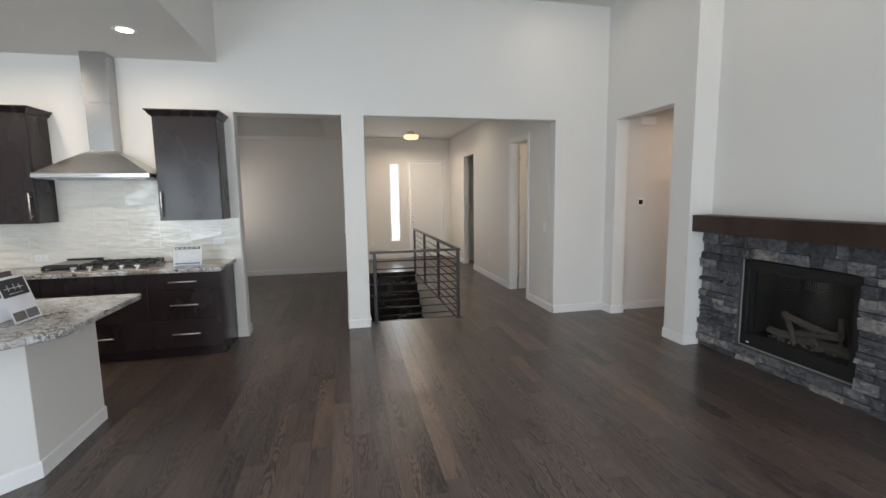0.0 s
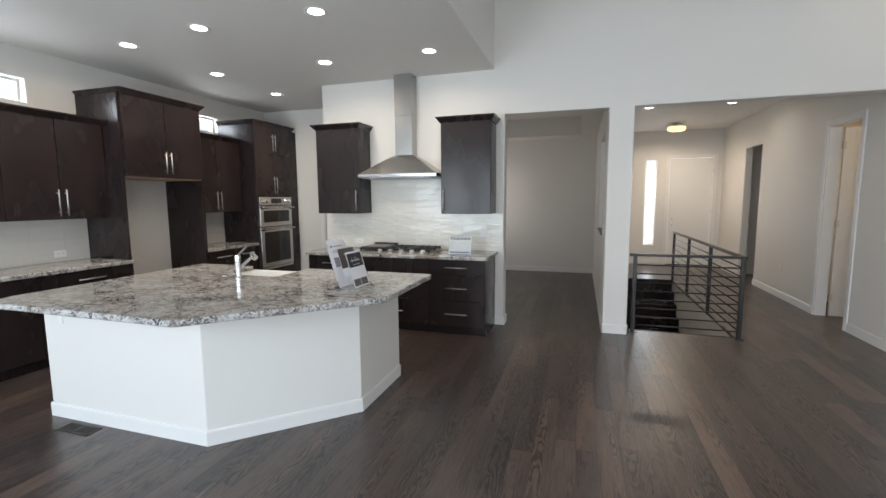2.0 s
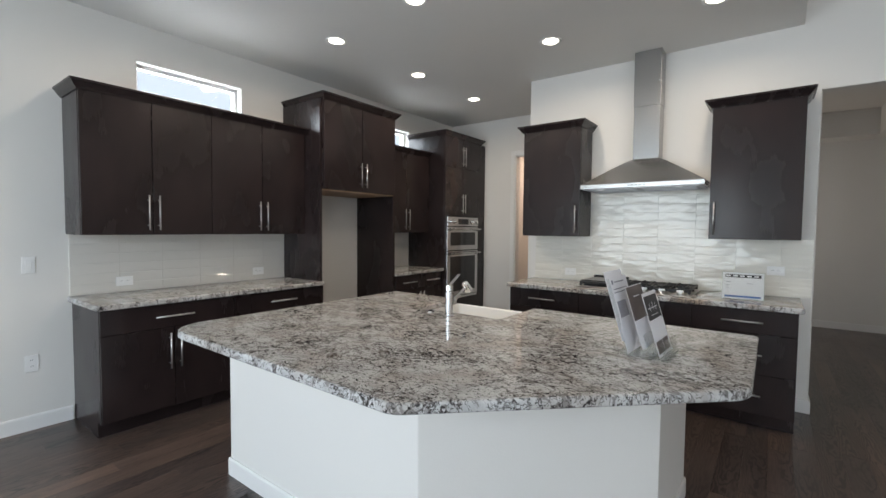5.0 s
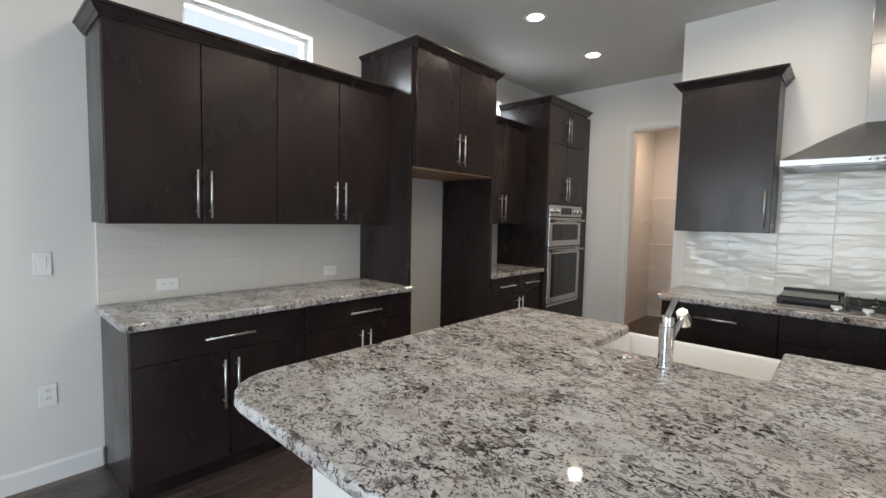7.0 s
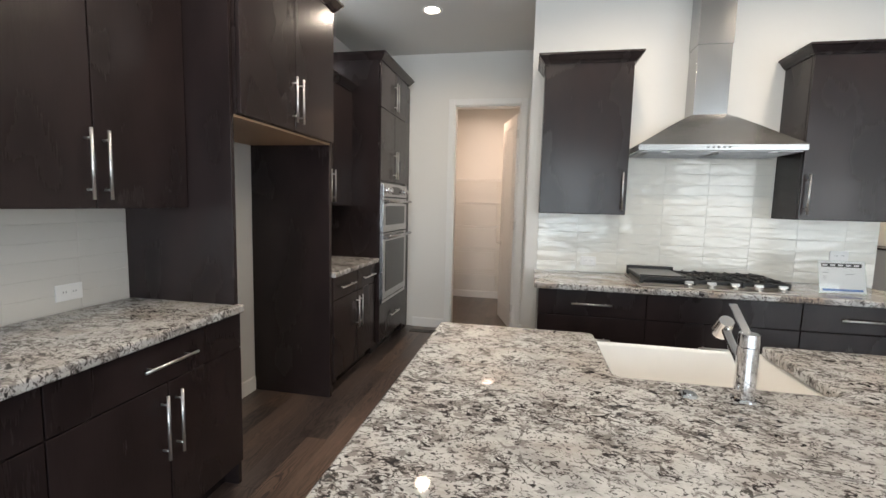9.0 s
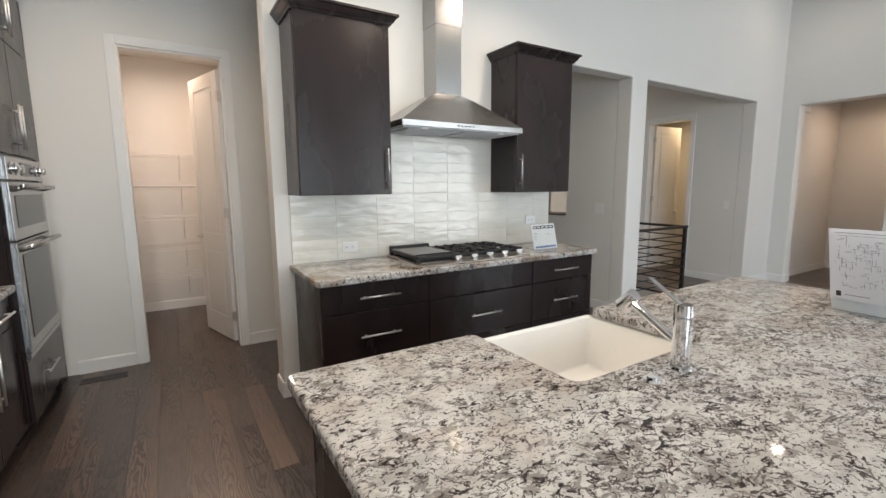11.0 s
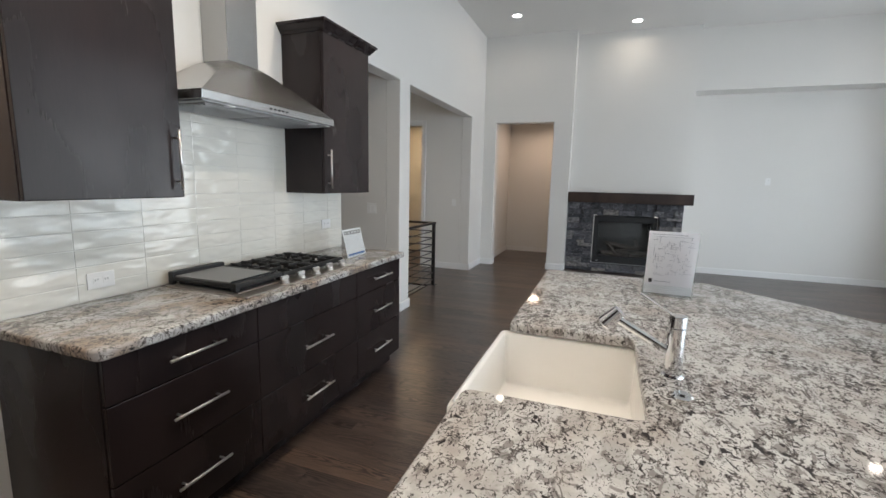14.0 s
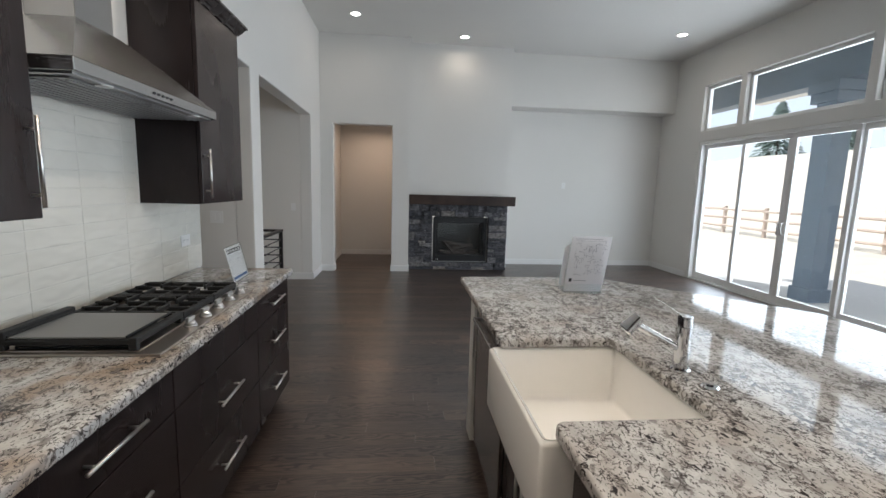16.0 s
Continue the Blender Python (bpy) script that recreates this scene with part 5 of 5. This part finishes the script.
plate("y", 6.537, -1, -0.80, 1.12, "wide_outlet", "white outlet in the backsplash beside the opening")
plate("x", 3.275, -1, 6.83, 1.14, "switch", "white light switch plate in the hall")
plate("x", 3.275, -1, 9.22, 0.45, "outlet", "white outlet low on the hall wall")
plate("x", 0.59, -1, 6.895, 1.165, "double", "white light switch plate in the office opening")
plate("x", 4.90, -1, 1.95, 1.6, "outlet", "white outlet high on the alcove wall")
plate("x", 3.275, -1, 11.35, 1.14, "switch", "white light switch plate by the front door")
plate("y", 12.5, -1, 1.25, 0.42, "outlet", "white outlet low on the entry wall")

th = thing("thermostat", (4.45, 6.47, 1.5), "white wall thermostat with a dark screen", "thermostat")
part("case", boxes((4.44, 4.55, 6.448, 6.4695, 1.42, 1.52), r=0.006), PLASTIC, th)
part("screen", boxes((4.455, 4.515, 6.4465, 6.4478, 1.44, 1.50)), DARKGLASS, th, "dark screen")
single("door_chime", boxes((4.43, 4.66, 6.425, 6.4695, 2.48, 2.595), r=0.012), PLASTIC, "white plastic door chime box on the passage wall", "door chime")


def floor_vent(x0, x1, y0, y1, label):
    t = thing("floor_vent", ((x0 + x1) / 2, (y0 + y1) / 2, 0), label, "floor vent")
    part("frame", boxes((x0, x1, y0, y0 + 0.012, 0.0008, 0.006), (x0, x1, y1 - 0.012, y1, 0.0008, 0.006), (x0, x0 + 0.012, y0, y1, 0.0008, 0.006), (x1 - 0.012, x1, y0, y1, 0.0008, 0.006), ((x0 + x1) / 2 - 0.008, (x0 + x1) / 2 + 0.008, y0, y1, 0.0008, 0.006)), VENT, t)
    part("backing", boxes((x0 + 0.01, x1 - 0.01, y0 + 0.01, y1 - 0.01, 0.0004, 0.0014)), INK, t)
    n = int((x1 - x0 - 0.03) / 0.014)
    for k in range(n):
        x = x0 + 0.018 + k * 0.014
        part("slat", boxes((x, x + 0.005, y0 + 0.012, y1 - 0.012, 0.0015, 0.0048)), VENT, t)


VENT = plain("vent_metal", (0.085, 0.075, 0.068), 0.45, 0.5)
floor_vent(-3.05, -2.76, 3.19, 3.295, "brown metal floor register beside the island")
floor_vent(-4.24, -3.95, 7.55, 7.65, "brown metal floor register by the pantry")

# ---- pantry shelves ----


def wire_shelf(z):
    t = thing("wire_shelf", (-3.5, 9.1, z), "white wire pantry shelf on the back wall", "shelf", "pantry shelves")
    x0, x1, y0, y1 = -4.118, -2.902, 9.25, 9.598
    for y, r in ((y1 - 0.01, 0.004), (y0, 0.004), ((y0 + y1) / 2, 0.003)):
        part("long_wire", rod(bmesh.new(), (x0, y, z), (x1, y, z), r, 6), WIRE, t)
    part("lip_wire", rod(bmesh.new(), (x0, y0, z - 0.03), (x1, y0, z - 0.03), 0.004, 6), WIRE, t)
    for k in range(40):
        x = x0 + 0.01 + k * (x1 - x0 - 0.02) / 39
        bm = rod(bmesh.new(), (x, y0, z + 0.003), (x, y1, z + 0.003), 0.0016, 4)
        rod(bm, (x, y0 - 0.002, z + 0.003), (x, y0 - 0.002, z - 0.03), 0.0016, 4)
        part("wire", bm, WIRE, t)
    part("brace", rod(bmesh.new(), (-3.45, y0 + 0.02, z - 0.004), (-3.45, y1 - 0.004, z - 0.27), 0.004, 6), WIRE, t)


for z in (0.44, 0.77, 1.11, 1.45, 1.79):
    wire_shelf(z)

# ---- papers on the counters ----


def flat_sheet(parent, name, m, w, h, material, lift=0.0, label=""):
    """A thin sheet, upright in the pose m: width along x, height along z."""
    bm = boxes((-w / 2, w / 2, -0.0008 - lift, -lift, 0, h))
    bmesh.ops.transform(bm, matrix=m, verts=bm.verts)
    return part(name, bm, material, parent, label)


def bars(parent, m, rows, material, lift, name="print", label="printed lines"):
    bm = bmesh.new()
    for x0, x1, z0, z1 in rows:
        box(bm, x0, x1, -0.0012 - lift, -0.0009 - lift, z0, z1)
    bmesh.ops.transform(bm, matrix=m, verts=bm.verts)
    return part(name, bm, material, parent, label)


def price_card():
    t = thing("info_card", (-1.0, 6.14, 0.915), "white printed appliance card in a clear slanted stand", "card")
    m = pose(-1.0, 6.125, 0.919, -14, 0, 2)
    w, h = 0.265, 0.205
    sh = flat_sheet(t, "sheet", m, w, h, PAPER)
    bars(sh, m, [(-0.115, 0.115, 0.166, 0.190)], INK, 0, "header_bar", "dark printed header bar")
    bars(sh, m, [(-0.11 + 0.045 * k, -0.08 + 0.045 * k, 0.172, 0.184) for k in range(5)], PAPER, 0.0004)
    bars(sh, m, [(-0.115, 0.115, 0.012, 0.026)], BLUEINK, 0, "footer_bar", "blue printed footer bar")
    bars(sh, m, [(-0.11, -0.075, 0.128, 0.132), (-0.11, -0.085, 0.105, 0.108), (-0.11, -0.09, 0.092, 0.095), (-0.11, -0.088, 0.079, 0.082), (0.02, 0.07, 0.120, 0.123)], GREYINK, 0)
    bm = boxes((-w / 2 - 0.004, w / 2 + 0.004, 0.0012, 0.0036, -0.002, h + 0.004), (-w / 2 - 0.004, w / 2 + 0.004, -0.0042, -0.0022, -0.002, h + 0.004))
    bmesh.ops.transform(bm, matrix=m, verts=bm.verts)
    part("sleeve", bm, ACRYLIC, t, "clear acrylic sleeve").visible_shadow = False
    part("foot", boxes((-1.13, -0.87, 6.12, 6.21, 0.9155, 0.918)), ACRYLIC, t, "clear acrylic foot").visible_shadow = False


price_card()


def brochure_holder():
    t = thing("brochure_holder", (-1.24, 4.10, 0.915), "clear acrylic tiered holder with brochures and a floor plan", "brochure holder")
    turn = pose(0, 0, 0, 0, 0, 87)
    base = Matrix.Translation((-1.24, 4.10, 0.916))

    def place(out, tilt):
        return base @ turn @ pose(0, out, 0, tilt, 0, 0)

    def plate_at(m, w, h, z0=0.0, thick=0.003):
        bm = boxes((-w / 2, w / 2, 0, thick, z0, z0 + h))
        bmesh.ops.transform(bm, matrix=m, verts=bm.verts)
        part("acrylic_panel", bm, ACRYLIC, t, "clear acrylic panel").visible_shadow = False

    w, lean = 0.235, -17
    for out, h in ((0.055, 0.325), (-0.037, 0.10), (-0.092, 0.07)):
        plate_at(place(out, lean), w, h)
    bm = boxes((-w / 2, w / 2, -0.10, 0.10, 0.0, 0.003))
    bmesh.ops.transform(bm, matrix=base @ turn, verts=bm.verts)
    part("base", bm, ACRYLIC, t, "clear acrylic base").visible_shadow = False
    # floor plan sheet, printed on its back
    m = place(0.062, lean) @ pose(0, 0, 0.055, 0, 0, 180)
    sh = flat_sheet(t, "plan_sheet", m, 0.222, 0.300, PAPER)
    flat_sheet(t, "backing_sheet", place(0.052, lean) @ pose(0, 0, 0.004), 0.222, 0.12, PAPER, 0, "white paper behind the plan")
    random.seed(11)
    rows = []
    for k in range(120):
        x, z = random.uniform(-0.095, 0.080), random.uniform(0.055, 0.262)
        if random.random() < 0.5:
            rows.append((x, min(0.097, x + random.uniform(0.006, 0.032)), z, z + 0.0011))
        else:
            rows.append((x, x + 0.0011, z, min(0.272, z + random.uniform(0.005, 0.028))))
    bars(sh, m, rows + [(-0.085, 0.085, 0.272, 0.2731), (-0.065, 0.01, 0.022, 0.0245), (-0.092, 0.06, 0.283, 0.285)], GREYINK, 0, "plan_lines", "grey printed plan lines")
    bars(sh, m, [(-0.092, -0.076, 0.014, 0.036)], INK, 0, "logo_block", "small dark printed block")
    # brochures in the three pockets, each stepped up behind the one before
    m = place(0.046, lean) @ pose(0, 0, 0.055)
    a = flat_sheet(t, "brochure", m, 0.215, 0.275, PAPER, 0, "white brochure with small print")
    bars(a, m, [(-0.095, -0.075, 0.245, 0.262), (-0.06, 0.06, 0.250, 0.255), (-0.09, 0.08, 0.220, 0.224), (-0.09, 0.05, 0.206, 0.210)], GREYINK, 0)
    bars(a, m, [(-0.09, 0.02, 0.10, 0.17)], GREYINK, 0, "photo_block", "grey printed photo")
    m = place(-0.012, lean) @ pose(0, 0, 0.030)
    b = flat_sheet(t, "brochure", m, 0.215, 0.265, PAPER, 0, "brochure with a dark brown cover")
    bars(b, m, [(-0.104, 0.104, 0.12, 0.262)], BROWNINK, 0, "cover_block", "dark printed cover")
    bars(b, m, [(-0.04, 0.04, 0.215, 0.221)], PAPER, 0.0005, "title", "pale title line")
    m = place(-0.068, lean) @ pose(0, 0, 0.006)
    c = flat_sheet(t, "brochure", m, 0.205, 0.265, PAPER, 0, "white brochure with a black band and brown photos")
    bars(c, m, [(-0.092, 0.092, 0.150, 0.250)], INK, 0, "cover_block", "black printed block")
    bars(c, m, [(-0.07, 0.065, 0.196, 0.200), (-0.045, -0.040, 0.183, 0.218), (0.0, 0.005, 0.185, 0.222), (0.035, 0.040, 0.183, 0.214), (-0.05, 0.05, 0.166, 0.169)], PAPER, 0.0005, "scrawl", "white scrawled mark")
    bars(c, m, [(-0.088, -0.003, 0.012, 0.062), (0.003, 0.088, 0.012, 0.062)], BROWNINK, 0, "photo_block", "brown printed photos")


brochure_holder()

# ---- outdoors ----


def sheet_with_hole(far, x0, x1, y0, y1, z):
    """A flat sheet round the stairwell."""
    bm = bmesh.new()
    xs, ys = (-far, x0, x1, far), (-far, y0, y1, far)
    grid = [[bm.verts.new((x, y, z)) for x in xs] for y in ys]
    for j in range(3):
        for i in range(3):
            if (i, j) != (1, 1):
                bm.faces.new((grid[j][i], grid[j][i + 1], grid[j + 1][i + 1], grid[j + 1][i]))
    return bm


structure("ground", sheet_with_hole(400, 0.80, 2.06, 6.70, 10.46, -0.30), DRYGRASS, "dry pale grass ground", "ground")
structure("patio", boxes((-1.5, 6.2, -3.6, -0.17, -0.30, -0.06), r=0.01), CONCRETE, "pale concrete patio slab", "patio")
structure("ceiling_porch", boxes((-1.6, 6.3, -3.3, -0.17, 3.62, 3.72)), CEIL, "off-white covered porch ceiling", "ceiling")
structure("porch_beam", boxes((-1.6, 6.3, -1.22, -0.92, 3.15, 3.62), r=0.005), SLATE, "dark slate-blue porch beam", "beam")


def porch_post():
    t = thing("porch_post", (2.30, -1.06, -0.06), "dark slate-blue boxed porch post with a base", "post")
    part("shaft", boxes((2.15, 2.45, -1.21, -0.91, -0.06, 3.149), r=0.004), SLATE, t)
    part("plinth", boxes((2.12, 2.48, -1.24, -0.88, -0.06, 0.14), r=0.006), SLATE, t)
    part("capital", boxes((2.09, 2.51, -1.27, -0.85, 2.86, 3.0), (2.06, 2.54, -1.30, -0.82, 3.0, 3.149), r=0.006), SLATE, t)


porch_post()


def hillside():
    bm = bmesh.new()
    rings = []
    for j in range(14):
        y = -6 - j * 3.2
        row = []
        for i in range(30):
            x = -45 + i * 3.6
            s = min(1.0, j / 9)
            z = -0.299 + 6.0 * s * s * (3 - 2 * s) + 0.25 * noise.noise((x * 0.15, y * 0.15, 3.0)) * s
            row.append(bm.verts.new((x, y, z)))
        rings.append(row)
    for a, b in zip(rings, rings[1:]):
        for i in range(29):
            bm.faces.new((a[i], a[i + 1], b[i + 1], b[i]))
    return tagged(mesh_object("hillside", bm, DRYGRASS, True), "dry grassy slope behind the patio", "hill", kind="structure")


hillside()


def rail_fence():
    t = thing("split_rail_fence", (10, -9, -0.3), "weathered brown split-rail wooden fence", "fence")
    random.seed(3)
    for k in range(22):
        x = -12 + k * 2.2
        part("post", boxes((x - 0.06, x + 0.06, -9.06, -8.94, -0.3, 1.05), r=0.01, seg=1), FENCEWOOD, t)
        for z in (0.18, 0.55, 0.92):
            part("rail", rod(bmesh.new(), (x, -8.93 + random.uniform(-0.02, 0.02), z), (x + 2.25, -8.93, z + random.uniform(-0.03, 0.03)), 0.055, 7, 0.045), FENCEWOOD, t)


rail_fence()


def spruce(x, y, z, h):
    t = thing("spruce_tree", (x, y, z), "spruce tree with layered drooping branches, its green paled for bright haze", "tree")
    part("trunk", rod(bmesh.new(), (x, y, z), (x, y, z + h * 0.95), 0.16, 9, 0.02), BARK, t)
    rng = random.Random(int(x * 10))
    verts, faces = [], []
    for k in range(1700):
        f = rng.random() ** 0.8
        hh = z + h * (0.03 + 0.95 * f)
        reach = (1 - f) * h * 0.40 + 0.1
        a = rng.uniform(0, 2 * math.pi)
        r = reach * rng.uniform(0.35, 1.05)
        c = Vector((x + r * math.cos(a), y + r * math.sin(a), hh - 0.12 * r + rng.uniform(-0.08, 0.08)))
        s = rng.uniform(0.20, 0.42)
        d = Vector((math.cos(a), math.sin(a), -0.35)) * s
        n = Vector((-math.sin(a), math.cos(a), rng.uniform(-0.2, 0.2))) * s * 0.45
        i = len(verts)
        verts += [c - d, c + n, c + d, c - n, c + Vector((0, 0, s * 0.25))]
        faces += [(i, i + 1, i + 4), (i + 1, i + 2, i + 4), (i + 2, i + 3, i + 4), (i + 3, i, i + 4)]
    me = bpy.data.meshes.new("crown")
    me.from_pydata(verts, [], faces)
    me.materials.append(HAZY_SPRUCE)
    ob = new("crown", me)
    ob.parent = t
    ob.matrix_parent_inverse = Matrix.Translation(-t.location)


spruce(39.5, -33.5, 4.6, 6.6)
spruce(37.1, -38.8, 5.2, 5.0)


def far_house():
    t = thing("house", (31, -43, 5.0), "pale two-storey house up the slope", "house")
    x0, x1, y0, y1, z0, z1 = 25.0, 37.0, -51.0, -43.0, 5.0, 10.2
    part("wall", boxes((x0, x1, y0, y1, z0, z1)), SIDING, t)
    bm = prism(bmesh.new(), [(0, 0), (9.0, 0), (4.5, 2.2)], 0, x1 - x0 + 0.8)
    bmesh.ops.transform(bm, matrix=Matrix(((0, 0, 1, x0 - 0.4), (1, 0, 0, y0 - 0.5), (0, 1, 0, z1 + 0.002), (0, 0, 0, 1))), verts=bm.verts)
    part("roof", bm, ROOFING, t)
    for x in (26.4, 29.2, 32.0, 34.8):
        for z in (6.1, 8.4):
            w = part("window", boxes((x, x + 1.1, y1 + 0.002, y1 + 0.05, z, z + 1.3)), TRIM, t)
            part("pane", boxes((x + 0.08, x + 1.02, y1 + 0.052, y1 + 0.06, z + 0.08, z + 1.22)), DARKGLASS, w)


far_house()

# ---- pieces: backsplash tiles, ledge stones, floor boards ----


def tile_mesh(w, h):
    me = bpy.data.meshes.new("tile")
    bm = boxes((-w / 2, w / 2, -0.004, 0.004, -h / 2, h / 2), r=0.0024, seg=2)
    bm.to_mesh(me)
    bm.free()
    return me


PITCH_W, PITCH_H = 0.305, 0.0768
TW, TH = PITCH_W - 0.002, PITCH_H - 0.002
backsplash = structure("backsplash_bed", boxes((-2.905, -0.57, 6.5392, 6.5495, 0.9152, 1.374), (-2.313, -1.252, 6.5392, 6.5495, 1.374, 1.805)), GROUT, "pale grout bed of the wavy white tile backsplash", "backsplash")
# the grout again, darkened to go with the shade-toned side tiles
SHADED_GROUT = plain("shaded_grout", (0.58, 0.555, 0.51), 0.85)
side_splash = structure("backsplash_bed_side", boxes((-4.9495, -4.9392, 3.0, 4.768, 0.9152, 1.371), (-4.9495, -4.9392, 5.828, 6.745, 0.9152, 1.384)), SHADED_GROUT, "grout bed of the side tile backsplash, its colour toned down for shade", "backsplash")


def lay_tiles(bed, axis, at, a0, a1, z0, z1, material):
    cache = {}
    k = 0
    while a0 + k * PITCH_W < a1 - 0.02:
        u0, u1 = a0 + k * PITCH_W, min(a1, a0 + (k + 1) * PITCH_W)
        j = 0
        while z0 + j * PITCH_H < z1 - 0.012:
            v0, v1 = z0 + j * PITCH_H, min(z1, z0 + (j + 1) * PITCH_H)
            key = (round(u1 - u0, 3), round(v1 - v0, 3))
            if key not in cache:
                cache[key] = tile_mesh(u1 - u0 - 0.0011, v1 - v0 - 0.0013)
                cache[key].materials.append(material)
            ob = new("tile", cache[key])
            ob.parent = bed
            m = pose((u0 + u1) / 2, at, (v0 + v1) / 2) if axis == "y" else pose(at, (u0 + u1) / 2, (v0 + v1) / 2, 0, 0, 90)
            ob.matrix_basis = m @ pose(0, 0, 0, random.uniform(-0.2, 0.2), 0, random.uniform(-0.2, 0.2))
            j += 1
        k += 1


random.seed(2)
lay_tiles(backsplash, "y", 6.5415, -2.905, -0.57, 0.9165, 1.374, TILE)
lay_tiles(backsplash, "y", 6.5415, -2.295, -1.27, 1.3773, 1.80, TILE)
lay_tiles(side_splash, "x", -4.9415, 3.0, 4.768, 0.9165, 1.371, TILE_SHADED)
lay_tiles(side_splash, "x", -4.9415, 5.828, 6.745, 0.9165, 1.384, TILE_SHADED)


def ledge_stones():
    """Courses of split stone round the fireplace."""
    rng = random.Random(8)
    z = 0.004
    hole = (3.578, 4.606, 0.137, 0.982)
    levels = []
    while z < 1.19:
        h = rng.choice((0.042, 0.056, 0.070, 0.095))
        if z < hole[2] < z + h or z < hole[2] and z + h > hole[2] - 0.03:
            h = hole[2] - z
        if z < hole[3] - 0.001 and z + h > hole[3] - 0.03:
            h = hole[3] - z
        if z + h > 1.16:
            h = 1.193 - z
        levels.append((z, z + h))
        z += h
    for z0, z1 in levels:
        spans = [(3.235, 5.036)]
        if z1 > hole[2] + 0.005 and z0 < hole[3] - 0.005:
            spans = [(3.235, hole[0]), (hole[1], 5.036)]
        for a, b in spans:
            y = a
            while y < b - 0.001:
                w = rng.uniform(0.09, 0.30)
                if b - y - w < 0.09:
                    w = b - y
                bm = boxes((0, rng.uniform(0.040, 0.084), 0, w - 0.004, 0, z1 - z0 - 0.004), r=0.006, seg=2)
                bmesh.ops.subdivide_edges(bm, edges=[e for e in bm.edges if e.calc_length() > 0.09], cuts=2)
                for v in bm.verts:
                    n = noise.noise_vector((v.co.y * 14 + y * 31, v.co.z * 22 + z0 * 57, v.co.x * 9))
                    if v.co.x > 0.02:
                        v.co.x += n.x * 0.017
                    v.co.z += n.z * 0.0065
                    v.co.y += n.y * 0.002
                me = bpy.data.meshes.new("stone")
                bm.to_mesh(me)
                bm.free()
                me.materials.append(STONE)
                ob = new("stone", me)
                ob.parent = stone_back
                ob.matrix_basis = Matrix.Translation((4.240, y + w - 0.002, z0 + 0.002)) @ pose(0, 0, 0, 0, 0, 180)
                y += w


ledge_stones()


def floor_boards():
    """Oak boards laid along y; those of the main walk are parts, the rest one joined mesh."""
    rng = random.Random(4)
    W, G = 0.127, 0.0003
    fl = structure("floor", boxes((-4.96, 4.97, -0.15, 6.73, -0.0208, -0.0204)), CAB, "dark-stained oak plank floor", "floor")
    cache, near, far_v, far_f = {}, 0, [], []

    def board(length):
        if length not in cache:
            bm = boxes((-W / 2 + G, W / 2 - G, -length / 2 + G, length / 2 - G, -0.02, 0.0))
            top = [e for e in bm.edges if all(v.co.z > -0.001 for v in e.verts)]
            bmesh.ops.bevel(bm, geom=top, offset=0.0005, segments=1, affect="EDGES")
            me = bpy.data.meshes.new("plank")
            bm.to_mesh(me)
            bm.free()
            me.materials.append(OAK)
            cache[length] = me
        return cache[length]

    n = int((6.05 + 5.0) / W)
    for i in range(n):
        x = -5.0 + (i + 0.5) * W
        if x > 4.95:
            spans = [(4.9, 6.6)]
        elif 0.86 < x < 2.0:
            spans = [(-0.14, 6.74), (10.40, 12.6)]
        elif x >= 2.0 and x < 3.3:
            spans = [(-0.14, 12.6)]
        elif x >= 3.3 and x < 4.25:
            spans = [(-0.14, 11.6)]
        elif x >= 4.25:
            spans = [(-0.14, 9.2)]
        elif -1.95 < x <= 0.86:
            spans = [(-0.14, 10.9)]
        elif -4.3 < x <= -1.95:
            spans = [(-0.14, 9.7)]
        else:
            spans = [(-0.14, 7.8)]
        for a, b in spans:
            y = a
            first = True
            while y < b - 0.02:
                length = rng.choice((0.6, 0.9, 1.1, 1.3, 1.5, 1.7, 2.0))
                if first:
                    length, first = rng.choice((0.3, 0.5, 0.8, 1.1, 1.4)), False
                if b - y - length < 0.3:
                    length = round(b - y, 2)
                c = y + length / 2
                if near < 298 and -3.3 < x < 2.7 and 0.4 < c < 6.75:
                    ob = new("plank", board(length))
                    ob.parent = fl
                    ob.location = (x, c, 0)
                    near += 1
                else:
                    me = board(length)
                    k = len(far_v)
                    far_v.extend((v.co.x + x, v.co.y + c, v.co.z) for v in me.vertices)
                    far_f.extend(tuple(k + j for j in p.vertices) for p in me.polygons)
                y += length
    me = bpy.data.meshes.new("planks")
    me.from_pydata(far_v, [], far_f)
    me.materials.append(OAK_REST)
    ob = new("planks", me)
    ob.parent = fl
    tagged(ob, kind="stuff")


floor_boards()
